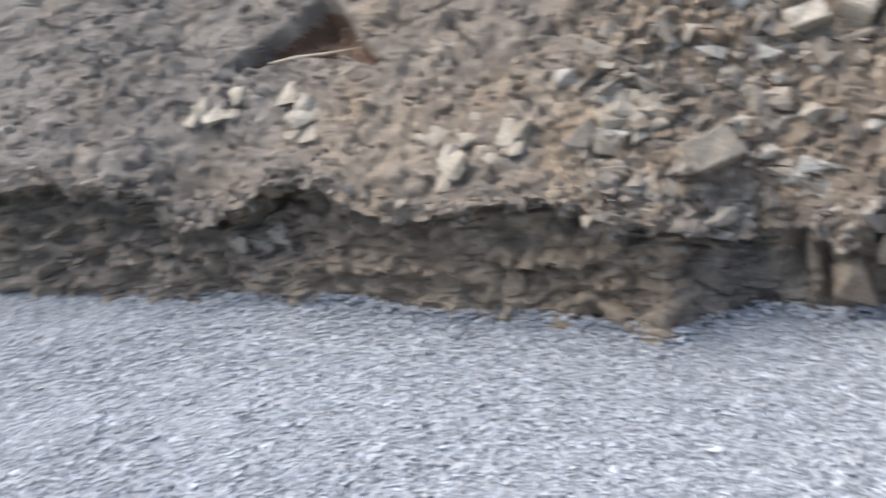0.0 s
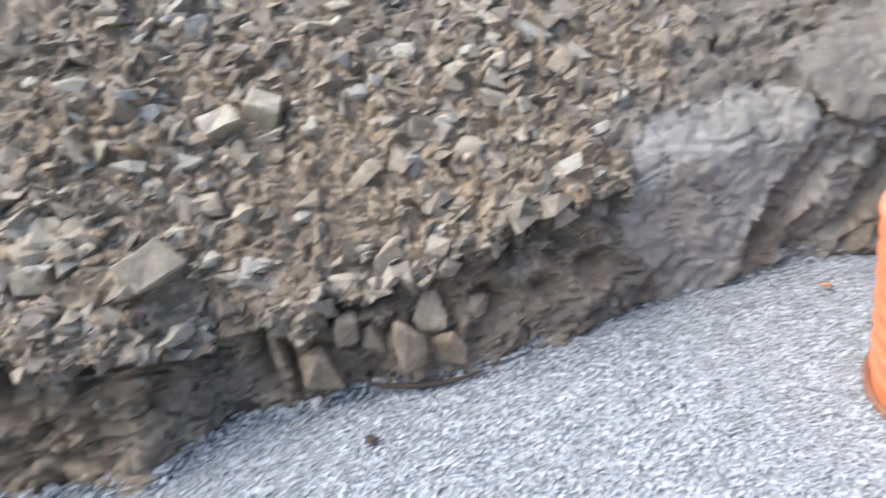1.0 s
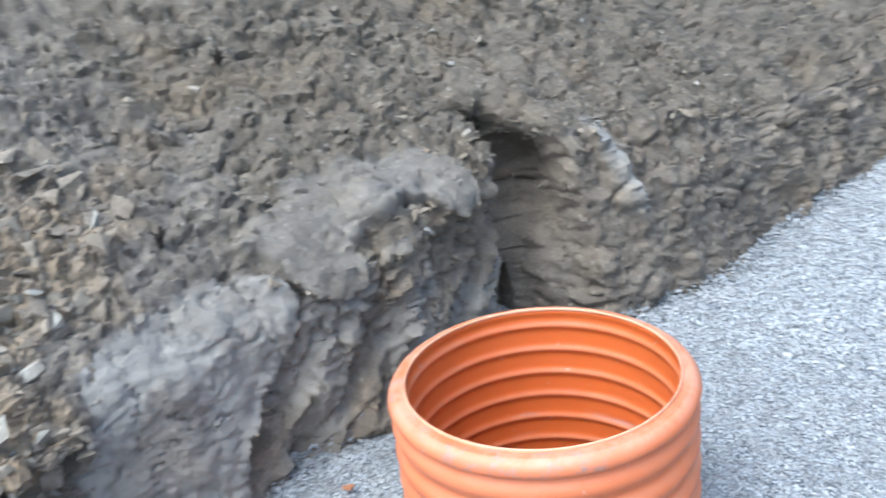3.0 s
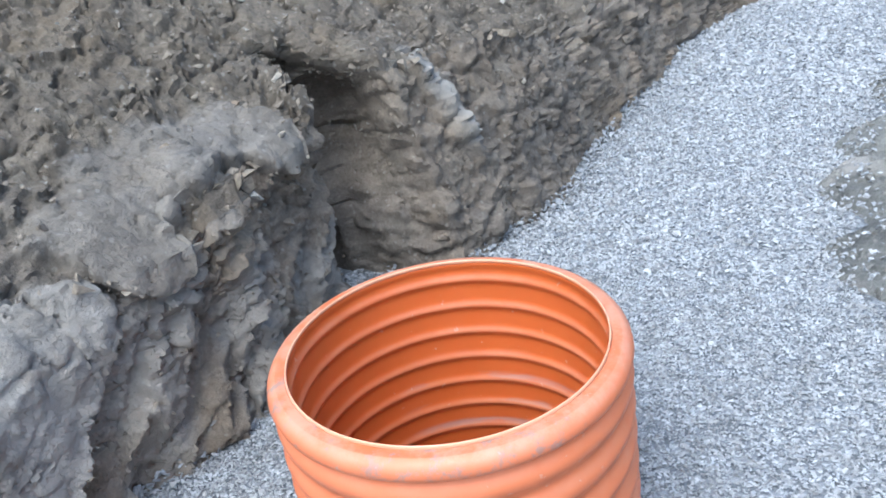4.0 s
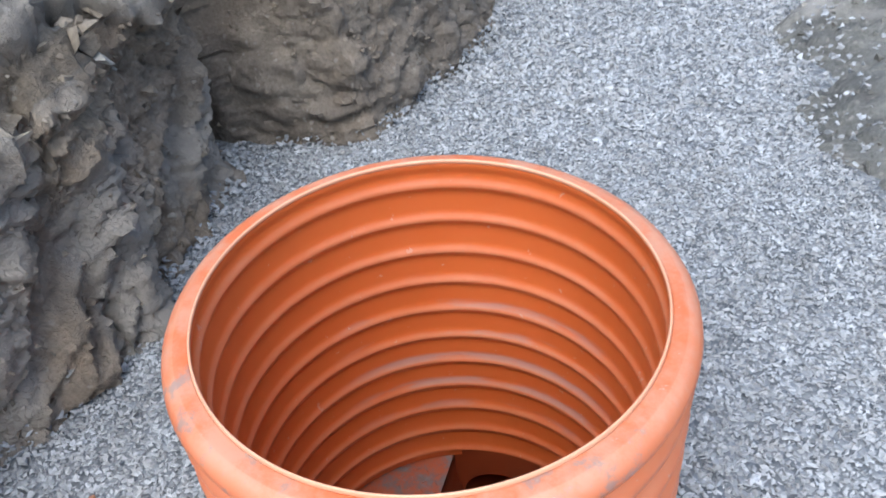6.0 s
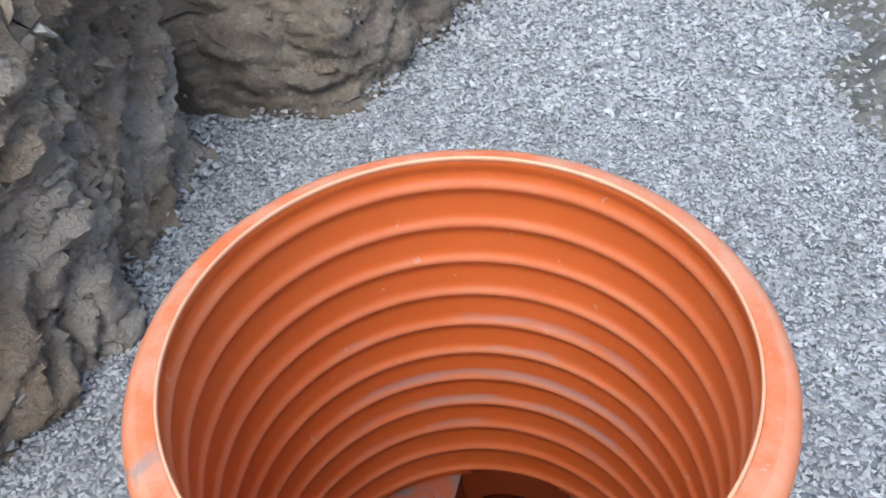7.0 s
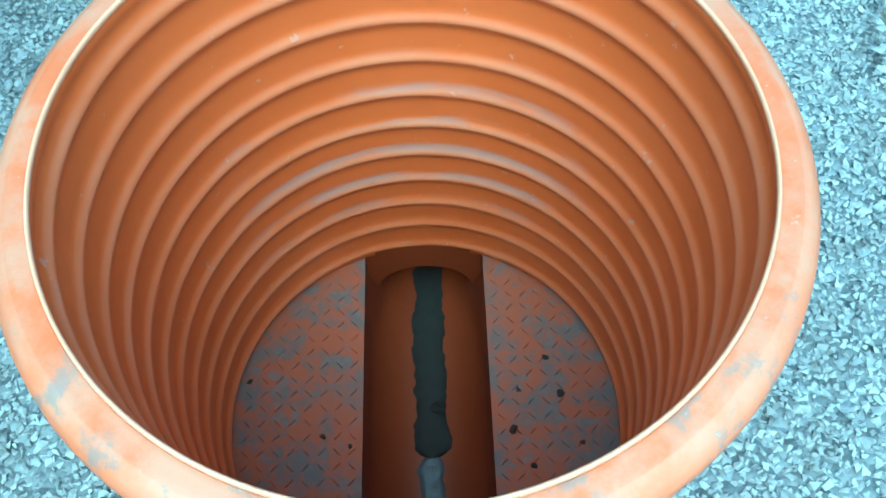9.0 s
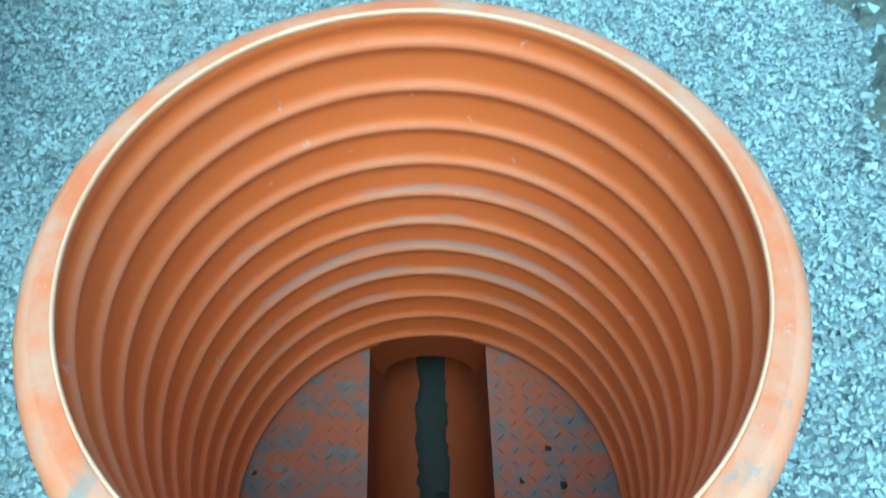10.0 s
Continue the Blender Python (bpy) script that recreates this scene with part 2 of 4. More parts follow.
def plain(name, col, vary, rough=0.8, scale=30):
    g = Graph(name, rough)
    n = g.noise(scale, 5, 0.6)
    return g.finish(g.mix(n, col, vary), n, 0.5, 0.004)


# orange darkened to carry the shade deep in the chamber
CHANNEL_SHADE = plain("channel_plastic_shaded", (0.176, 0.032, 0.008), (0.251, 0.049, 0.013), 0.5, 9)
MUD = plain("wet_mud", (0.011, 0.0105, 0.01), (0.03, 0.028, 0.026), 0.75, 40)
SILT = plain("grey_silt", (0.065, 0.068, 0.080), (0.114, 0.118, 0.133), 0.35, 40)
RIM = plain("pale_rim", (0.612, 0.289, 0.153), (0.663, 0.383, 0.255), 0.4, 14)
GASKET = plain("brown_collar", (0.122, 0.053, 0.030), (0.228, 0.099, 0.053), 0.7, 25)
WOOD = plain("dry_root", (0.319, 0.251, 0.167), (0.418, 0.342, 0.243), 0.8, 60)
ROOT = plain("dark_root", (0.023, 0.018, 0.014), (0.053, 0.038, 0.027), 0.9, 60)
CHIP = plain("orange_offcut", (0.36, 0.15, 0.07), (0.44, 0.2, 0.1), 0.5, 30)


# ---- builders ----
def mesh_data(name, verts, faces, material, smooth=False):
    me = bpy.data.meshes.new(name)
    me.from_pydata([tuple(v) for v in verts], [], faces)
    me.materials.append(material)
    if smooth:
        me.shade_smooth()
    return me


def grid_mesh(name, pts, material, smooth=True):
    """A mesh from an (n, m, 3) grid of points."""
    n, m, _ = pts.shape
    idx = np.arange(n * m).reshape(n, m)
    quads = np.stack([idx[:-1, :-1], idx[1:, :-1], idx[1:, 1:], idx[:-1, 1:]], -1).reshape(-1, 4)
    me = bpy.data.meshes.new(name)
    me.vertices.add(n * m)
    me.vertices.foreach_set("co", pts.reshape(-1).astype(np.float32))
    me.loops.add(quads.size)
    me.loops.foreach_set("vertex_index", quads.reshape(-1).astype(np.int32))
    me.polygons.add(len(quads))
    me.polygons.foreach_set("loop_start", np.arange(0, quads.size, 4, dtype=np.int32))
    me.update(calc_edges=True)
    me.materials.append(material)
    if smooth:
        me.shade_smooth()
    return me


def part(name, data, parent, label=""):
    ob = new(name, data)
    ob.parent = parent
    return tagged(ob, label)


def lathe(name, profile, material, segments=160):
    pts = np.zeros((len(profile), segments + 1, 3))
    a = np.linspace(0, 2 * math.pi, segments + 1)
    for k, (r, z) in enumerate(profile):
        pts[k, :, 0], pts[k, :, 1], pts[k, :, 2] = r * np.cos(a), r * np.sin(a), z
    me = grid_mesh(name, pts[::-1], material)
    bm = bmesh.new()
    bm.from_mesh(me)
    bmesh.ops.remove_doubles(bm, verts=bm.verts, dist=1e-5)
    bm.to_mesh(me)
    bm.free()
    me.shade_smooth()
    return me


def rock_mesh(name, seed, material, flat=1.0, points=11):
    """An angular broken stone about 1 across, its sharp corners cut."""
    r = random.Random(seed)
    bm = bmesh.new()
    for _ in range(points):
        v = Vector((r.uniform(-1, 1), r.uniform(-1, 1), r.uniform(-1, 1)))
        v *= 0.46 / (max(abs(v.x), abs(v.y), abs(v.z)) * v.length) ** 0.5 * r.uniform(0.85, 1.0)
        bm.verts.new((v.x, v.y, v.z * flat))
    hull = bmesh.ops.convex_hull(bm, input=bm.verts)
    bmesh.ops.delete(bm, geom=[g for g in hull["geom_interior"] if isinstance(g, bmesh.types.BMVert)], context="VERTS")
    bmesh.ops.dissolve_limit(bm, angle_limit=radians(14), verts=bm.verts, edges=bm.edges)
    bmesh.ops.bevel(bm, geom=list(bm.edges), offset=0.018, segments=1, affect="EDGES", clamp_overlap=True)
    bmesh.ops.triangulate(bm, faces=bm.faces)
    me = bpy.data.meshes.new(name)
    bm.to_mesh(me)
    bm.free()
    me.materials.append(material)
    return me


def chip_shapes(count, seed, points=8, flat=0.6):
    """Small hulls for gravel and rubble, as arrays of corners and triangles."""
    out = []
    for k in range(count):
        r = random.Random(seed + k)
        bm = bmesh.new()
        for _ in range(points):
            v = Vector((r.uniform(-1, 1), r.uniform(-1, 1), r.uniform(-1, 1)))
            v *= 0.56 / max(abs(v.x), abs(v.y), abs(v.z), 0.6)
            bm.verts.new((v.x, v.y * 0.78, v.z * flat))
        hull = bmesh.ops.convex_hull(bm, input=bm.verts)
        bmesh.ops.delete(bm, geom=[g for g in hull["geom_interior"] if isinstance(g, bmesh.types.BMVert)], context="VERTS")
        bmesh.ops.triangulate(bm, faces=bm.faces)
        bm.verts.index_update()
        v = np.array([tuple(x.co) for x in bm.verts])
        f = np.array([[x.index for x in fa.verts] for fa in bm.faces])
        out.append((v, f))
        bm.free()
    return out


def scatter(name, shapes, places, sizes, material, upright=0.5):
    """One mesh of many small stones. places: (n, 3)."""
    n = len(places)
    which = RNG.integers(0, len(shapes), n)
    yaw = RNG.uniform(0, 2 * math.pi, n)
    tilt = RNG.normal(0, upright, (n, 2))
    vs, fs, base = [], [], 0
    for k, (v, f) in enumerate(shapes):
        sel = np.where(which == k)[0]
        if not len(sel):
            continue
        c, s = np.cos(yaw[sel])[:, None], np.sin(yaw[sel])[:, None]
        x, y, z = v[None, :, 0], v[None, :, 1], v[None, :, 2] + 0 * c
        ca, sa = np.cos(tilt[sel, 0])[:, None], np.sin(tilt[sel, 0])[:, None]
        y, z = y * ca - z * sa, y * sa + z * ca
        cb, sb = np.cos(tilt[sel, 1])[:, None], np.sin(tilt[sel, 1])[:, None]
        x, z = x * cb + z * sb, -x * sb + z * cb
        x, y = x * c - y * s, x * s + y * c
        p = np.stack([x, y, z], -1) * sizes[sel][:, None, None] + places[sel][:, None, :]
        vs.append(p.reshape(-1, 3))
        fs.append((f[None] + (base + np.arange(len(sel)) * len(v))[:, None, None]).reshape(-1, 3))
        base += len(sel) * len(v)
    v, f = np.concatenate(vs), np.concatenate(fs)
    me = bpy.data.meshes.new(name)
    me.vertices.add(len(v))
    me.vertices.foreach_set("co", v.reshape(-1).astype(np.float32))
    me.loops.add(f.size)
    me.loops.foreach_set("vertex_index", f.reshape(-1).astype(np.int32))
    me.polygons.add(len(f))
    me.polygons.foreach_set("loop_start", np.arange(0, f.size, 3, dtype=np.int32))
    me.update(calc_edges=True)
    me.shade_flat()
    me.materials.append(material)
    return me


def tube(name, path, radii, material, sides=7):
    pts = np.zeros((len(path), sides + 1, 3))
    for k, p in enumerate(path):
        a, b = Vector(path[max(k - 1, 0)]), Vector(path[min(k + 1, len(path) - 1)])
        d = (b - a).normalized()
        u = d.cross(Vector((0.3, 0.1, 1))).normalized()
        w = d.cross(u)
        for j in range(sides + 1):
            t = 2 * math.pi * j / sides
            pts[k, j] = Vector(p) + (u * math.cos(t) + w * math.sin(t)) * radii[k]
    return grid_mesh(name, pts, material)


# ---- trench outline: y, x of the wall's foot ----
FOOT = [(-12, -1.0), (-7, -0.95), (-5.6, -0.91), (-4.1, -0.88), (-3.5, -0.85), (-3.2, -0.76), (-2.7, -0.75), (-2.25, -0.66), (-2.0, -0.82), (-1.75, -0.78),
        (-1.6, -0.8), (-1.24, -0.75), (-0.93, -0.8), (-0.68, -0.84), (-0.47, -0.87), (-0.1, -0.89), (0.1, -0.83), (0.3, -0.81), (0.38, -0.76), (0.55, -0.82),
        (0.88, -0.81), (1.03, -0.87), (1.075, -0.84), (1.11, -0.66), (1.17, -0.5), (1.32, -0.45), (1.6, -0.34), (1.9, -0.29), (2.3, -0.3), (2.8, -0.26), (3.3, -0.23),
        (3.9, -0.18), (4.7, 0.05), (5.6, 0.4), (6.4, 1.0), (7.0, 2.0), (7.4, 3.6), (7.6, 6.0)]
LIP = [(-12, 0.55), (-5, 0.58), (-4.5, 0.56), (-4.22, 0.4), (-3.95, 0.44), (-3.72, 0.58), (-3.3, 0.46), (-3.15, 0.41), (-2.88, 0.48), (-2.5, 0.47), (-2.21, 0.41), (-2.05, 0.33),
       (-1.77, 0.35), (-1.44, 0.36), (-1.1, 0.44), (-0.7, 0.47), (-0.3, 0.5), (0.0, 0.53), (0.3, 0.54), (0.55, 0.6), (0.8, 0.6), (0.88, 0.7), (0.95, 0.72), (1.1, 0.71), (1.45, 0.68), (1.8, 0.6),
       (2.3, 0.5), (3.0, 0.48), (4.0, 0.45), (5.5, 0.5), (7.6, 0.5)]
LEAN = [(-12, 0.02), (-2.2, 0.03), (-1.8, 0.0), (-1.0, 0.02), (-0.5, 0.05), (0.0, 0.0), (0.5, 0.02), (0.78, 0.06), (0.86, 0.03), (0.92, -0.07), (1.03, -0.12), (1.06, -0.1), (1.12, -0.14), (1.3, -0.24), (1.6, -0.2), (2.2, -0.12), (7.6, -0.1)]
UNDER = [(-12, 0.14), (-5, 0.17), (-4.2, 0.22), (-3.4, 0.2), (-2.2, 0.19), (-1.95, 0.05), (-1.3, 0.05), (-0.9, 0.07), (-0.6, 0.01), (-0.2, 0.012), (0.4, 0.02), (0.9, 0.03), (1.05, 0.0), (7.6, 0.0)]
SLAB_LOW = [(-0.57, 0.57), (-0.36, 0.61), (-0.14, 0.62), (0.0, 0.58), (0.04, 0.52), (0.0, 0.45), (-0.08, 0.34), (-0.17, 0.28), (-0.24, 0.2), (-0.28, 0.07), (-0.41, -0.06), (-0.56, -0.06), (-0.63, 0.16), (-0.67, 0.34)]
SANDY = [(-2.05, 0.5), (-1.86, 0.64), (-1.76, 0.7), (-1.5, 0.71), (-1.34, 0.6), (-1.42, 0.5), (-1.15, 0.4), (-1.25, 0.05), (-1.85, 0.02), (-1.95, 0.3), (-2.2, 0.44)]
SLAB_HIGH = [(0.22, 0.77), (0.45, 0.77), (0.68, 0.74), (0.76, 0.68), (0.75, 0.58), (0.64, 0.59), (0.57, 0.62), (0.42, 0.64), (0.33, 0.63), (0.25, 0.57), (0.21, 0.47), (0.06, 0.52), (0.0, 0.59), (-0.06, 0.66), (0.08, 0.71)]
RUBBLE = [(-2.5, 0.38), (-1.9, 0.3), (-1.2, 0.34), (-0.72, 0.22), (-0.62, 0.58), (-0.3, 0.78), (-0.25, 0.95), (-0.7, 1.05), (-1.4, 1.0), (-2.0, 1.3), (-2.6, 1.1)]


def along(table, y):
    t = np.array(table, float)
    return np.interp(y, t[:, 0], t[:, 1])


def ys(*pieces):
    return np.concatenate([np.arange(a, b, s) for a, b, s in pieces])


# ---- left bank ----
def bank_left():
    y = ys((-12, -5.4, 0.1), (-5.4, -3.2, 0.015), (-3.2, -2.3, 0.0125), (-2.3, 1.0, 0.0095), (1.0, 1.2, 0.005), (1.2, 2.3, 0.011), (2.3, 4.8, 0.03), (4.8, 7.6, 0.06))
    soft = np.exp(-np.linspace(-2, 2, 7) ** 2)
    foot, lip = along(FOOT, y), along(LIP, y)
    lip = lip + 0.05 * fbm(np.stack([y * 3.1, 0 * y, 0 * y], 1), 5, 3) + 0.035 * facets(np.stack([0 * y + 0.5, y * 7, 0 * y + 0.5], 1), 4) * step(0.35, 0.15, np.abs(y - 0.3))
    foot = foot + 0.03 * fbm(np.stack([y * 4.0, 0 * y + 5, 0 * y], 1), 4, 5) * step(0.0, 0.25, np.abs(y - 1.08))
    lean, under = along(LEAN, y), along(UNDER, y)
    rows = []
    zs = np.linspace(0, 1, 74)
    for s in zs:
        z = -0.06 + s * (lip + 0.06)
        x = foot + lean * s ** 1.5 - under * (s / 0.88) ** 1.15 * (1.0 if s < 0.88 else ((1 - s) / 0.12) ** 0.7)
        rows.append(np.stack([x, y, z], 1))
    top = rows[-1].copy()
    spread = np.linspace(-0.45, 0.45, 19)
    even_x = np.mean([np.interp(y + o, y, top[:, 0]) for o in spread], axis=0)
    even_z = np.mean([np.interp(y + o, y, top[:, 2]) for o in spread], axis=0)
    d = np.concatenate([np.arange(1, 115) * 0.009, 1.026 + np.cumsum(0.0095 * 1.05 ** np.arange(1, 50))])
    for r in d:
        rise = r * 0.645 - 0.05 * np.clip(r - 0.5, 0, None) ** 1.6
        k = float(step(0.02, 0.32, np.array(r)))
        rows.append(np.stack([top[:, 0] * (1 - k) + even_x * k - 0.012 - r * 0.764, y, top[:, 2] * (1 - k) + even_z * k + rise], 1))
    last = rows[-1]
    for far in (3.0, 12.0, 60.0):
        rows.append(np.stack([last[:, 0] - far, y, last[:, 2] + 0.02 * far], 1))
    pts = np.stack(rows, 0)
    n, m, _ = pts.shape
    # the clay plate lies as one slope over the brow
    wide = np.hanning(31)[1:-1] / np.hanning(31).sum()
    even = np.apply_along_axis(lambda v: np.convolve(np.pad(v, 14, "edge"), wide, "valid"), 0, pts)
    blend = (step(-0.8, -0.6, y) * step(0.16, 0.0, y))[None, :, None] * (np.clip(np.arange(n) / 20.0, 0, 1) * np.clip((130 - np.arange(n)) / 20.0, 0, 1))[:, None, None]
    pts = pts * (1 - blend) + even * blend
    du, dv = np.gradient(pts, axis=1), np.gradient(pts, axis=0)
    nor = np.cross(du, dv)
    nor /= np.linalg.norm(nor, axis=2, keepdims=True) + 1e-12
    if nor[:, :, 0].mean() < 0:
        nor = -nor
    for k in range(3):
        for _ in range(2):
            nor[:, :, k] = np.apply_along_axis(lambda v: np.convolve(np.pad(v, 3, "edge"), soft / soft.sum(), "valid"), 0, nor[:, :, k])
    p = pts.reshape(-1, 3)
    py, pz = p[:, 1], p[:, 2]
    low_face = np.repeat(np.arange(n) < 73, m)
    slab_a, slab_b = inside(SLAB_LOW, py, pz), inside(SLAB_HIGH, py, pz)
    wob = 0.028 * fbm(p * 8, 5, 31)
    edge = 0.022 * fbm(p * 21, 4, 33)
    clay = np.maximum(step(-0.05, 0.06, slab_a + wob), step(-0.05, 0.06, slab_b + wob))
    worn = 0.62 + 0.38 * step(-0.3, 0.05, fbm(p * 7, 5, 35))
    skin = np.maximum(step(-0.016, 0.01, slab_a + wob + edge), 0.5 * step(-0.016, 0.01, slab_b + wob + edge)) * worn
    raised = np.maximum(step(-0.014, 0.012, slab_a + wob + 0.5 * edge) * 0.052 * step(0.68, 0.54, pz), step(-0.009, 0.007, slab_b + wob + edge) * 0.05 * step(0.8, 0.64, pz))
    tilt_a = 1 - step(0.02, 0.34, (0.04 - py) * 0.79 - (0.52 - pz) * 0.613)
    raised = np.where(slab_a > -0.06, raised * tilt_a, raised)
    loose = step(-0.1, 0.1, inside(RUBBLE, py, pz) + 0.3 * fbm(p * 5, 5, 37))
    west = step(-2.1, -2.6, py)
    far_face = step(1.02, 1.1, py) * low_face
    s_row = np.repeat(np.concatenate([zs, np.ones(n - len(zs)) + np.minimum(np.arange(n - len(zs)) * 0.08, 9)]), m)
    brow = np.exp(-((s_row - 1.0) / 0.28) ** 2)
    amp_big = 0.03 * loose + 0.014 * (1 - loose) + 0.03 * brow + 0.045 * west * low_face * step(0.02, 0.16, pz)
    amp_mid = 0.014 * loose + 0.009 * (1 - loose)
    keep = 1 - 0.85 * clay
    cut_face = low_face * step(-0.65, -0.45, py)
    keep = keep * (1 - 0.3 * cut_face) * (1 - 0.6 * np.exp(-((py - 1.13) / 0.08) ** 2))
    disp = 0.06 * fbm(p * 2.3, 3, 1) * (1 - 0.5 * far_face)
    disp += keep * amp_big * facets(p * np.array([8, 8, 11]), 11)
    disp += keep * amp_mid * facets(p * np.array([20, 20, 27]), 21)
    disp += keep * (0.006 * loose + 0.004) * facets(p * np.array([52, 52, 64]), 25)
    disp += 0.03 * fbm(p * 9, 5, 43) * (0.15 + 0.85 * keep)
    disp += 0.013 * keep * (0.5 - 2 * np.abs(fbm(p * 17, 5, 45)))
    disp += 0.02 * fbm(p * 26, 4, 41) * (0.12 + 0.88 * keep)
    disp += keep * 0.005 * facets(p * 85, 27)
    disp -= 0.012 * (1 - 0.6 * clay) * step(0.022, 0.0, np.abs(fbm(p * np.array([11, 11, 14]), 4, 57)))
    # crumbling ledges and short cracks in the firmer soil
    disp += np.where(low_face, 0.035 - 0.012 * cut_face + 0.03 * west, 0.012) * keep * (0.5 - np.abs(fbm(p * np.array([6, 6, 10]), 5, 51)) * 2.2)
    disp -= 0.028 * keep * (1 - loose) * step(0.035, 0.0, np.abs(fbm(p * np.array([7, 7, 9]), 4, 53)))
    disp += raised + 0.014 * clay * fbm(p * 5, 3, 61) + 0.01 * clay * facets(p * np.array([6, 6, 8]), 63) + 0.004 * clay * facets(p * np.array([17, 17, 24]), 67) + 0.009 * clay * fbm(p * 24, 4, 69) + 0.004 * clay * facets(p * 50, 68)
    # shelves: coarse in the western overhang, fine and broken on the slope
    sandy = step(-0.05, 0.06, inside(SANDY, py, pz) + 0.5 * wob + 0.04 * fbm(p * 6, 4, 39))
    rough_slope = step(-2.0, -1.5, py) * step(1.6, 1.0, py)
    disp += 0.075 * west * low_face * step(0.0, 0.16, pz) * ledges(p, 0.17, 2.2, 2.2, 101)
    disp += 0.03 * far_face * facets(p * np.array([6, 6, 8]), 113) + 0.016 * far_face * facets(p * np.array([14, 14, 19]), 115)
    disp += 0.02 * (0.3 + 0.7 * west) * low_face * step(0.0, 0.14, pz) * (1 - clay) * (1 - 0.5 * far_face) * ledges(p, 0.07, 2.4, 4.0, 103)
    disp += np.where(low_face, 0.0, 0.022) * keep * rough_slope * (1 - 0.5 * loose) * ledges(p, 0.075, 2.6, 4.5, 105)
    disp += np.where(low_face, 0.005, 0.011) * keep * (0.25 + 0.75 * rough_slope) * ledges(p, 0.03, 2.8, 9.0, 107)
    disp += 0.035 * loose * (1 - sandy) * ledges(p, 0.07, 2.2, 6.0, 109)
    # a deep notch under the overhang's brow
    notch = np.exp(-((s_row - 0.86 - 0.5 * wob) / 0.09) ** 2) * step(-1.95, -2.2, py)
    disp -= 0.06 * notch * step(-0.35, 0.1, fbm(np.stack([py * 2.4, 0 * py, 0 * py], 1), 3, 111))
    disp += 0.022 * brow * keep * facets(p * 22, 65)
    # slanting gouges left by the digger's teeth in the steep face
    band = low_face * step(-0.65, -0.45, py) * step(1.0, 0.9, py) * (1 - clay)
    slant = np.stack([p[:, 0] * 3, (py * 0.78 - pz * 0.62) * 10, (py * 0.62 + pz * 0.78) * 3], 1)
    disp += 0.1 * band * (0.3 - 1.5 * np.abs(fbm(slant * 0.8, 4, 73)))
    disp += 0.008 * clay * (0.3 - np.abs(fbm(np.stack([p[:, 0] * 6, (py * 0.78 + pz * 0.62) * 26, (py * 0.62 - pz * 0.78) * 9], 1), 4, 75)) * 1.5)
    # hollows where stones fell out of the lower face
    for hy, hz, wy, wz, deep in ((-1.87, 0.2, 0.028, 0.13, 0.13), (-1.79, 0.17, 0.02, 0.12, 0.1), (-1.6, 0.3, 0.05, 0.03, 0.09), (-1.08, 0.33, 0.06, 0.045, 0.13), (-0.9, 0.3, 0.05, 0.035, 0.1), (-0.98, 0.2, 0.05, 0.03, 0.08),
                                 (-1.25, 0.36, 0.06, 0.035, 0.1), (-0.8, 0.22, 0.06, 0.05, 0.11), (-0.72, 0.36, 0.05, 0.04, 0.09), (-1.15, 0.2, 0.07, 0.05, 0.1), (-1.0, 0.42, 0.08, 0.03, 0.09), (-4.5, 0.5, 0.2, 0.05, 0.1), (-3.9, 0.4, 0.12, 0.05, 0.1), (-3.3, 0.38, 0.15, 0.05, 0.1), (-2.5, 0.36, 0.15, 0.05, 0.1)):
        disp -= deep * np.exp(-((py - hy + wob) / wy) ** 2 - ((pz - hz + wob) / wz) ** 2)
    # shallow plough-like cracks in the smooth clay
    disp -= 0.014 * clay * step(0.016, 0.0, np.abs(fbm(p * 5, 4, 71)))
    # crevice at the inner corner, and a steep groove in the far face
    disp -= 0.21 * np.exp(-((py - 1.015) / 0.05) ** 2) * step(0.82, 0.68, pz)
    disp -= 0.19 * np.exp(-((py - 1.085) / 0.05) ** 2) * step(0.1, 0.5, pz) * step(0.8, 0.6, pz)
    disp += 0.045 * np.exp(-((py - 1.36 - 0.15 * (0.6 - pz)) / 0.04) ** 2) * step(0.28, 0.4, pz) * step(0.75, 0.65, pz) * np.where(low_face, 1, 0)
    # dug-out hollow high in the western slope
    hollow = step(-0.02, 0.025, inside([(-4.06, 0.87), (-3.81, 0.97), (-3.68, 1.05), (-3.59, 1.03), (-3.45, 0.92), (-3.34, 0.86), (-3.64, 0.89)], py, pz) + 0.5 * wob)
    disp -= 0.15 * hollow
    disp *= np.repeat(np.clip((n - 4 - np.arange(n)) / 25, 0, 1), m)
    out = (p + nor.reshape(-1, 3) * disp[:, None]).reshape(n, m, 3)
    scar = np.exp(-((py - 1.36 - 0.15 * (0.6 - pz)) / 0.035) ** 2) * step(0.3, 0.42, pz) * step(0.74, 0.68, pz)
    clay = np.maximum(np.maximum(skin, 1.25 * scar), 0.75 * band * step(-0.3, 0.1, fbm(slant * 0.8, 4, 79)))
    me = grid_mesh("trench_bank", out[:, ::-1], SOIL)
    me.materials.append(HUMUS)
    att = me.attributes.new("clay", "FLOAT", "POINT")
    att.data.foreach_set("value", clay.reshape(n, m)[:, ::-1].reshape(-1).astype(np.float32))
    att = me.attributes.new("tan", "FLOAT", "POINT")
    att.data.foreach_set("value", sandy.reshape(n, m)[:, ::-1].reshape(-1).astype(np.float32))
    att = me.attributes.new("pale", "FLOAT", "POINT")
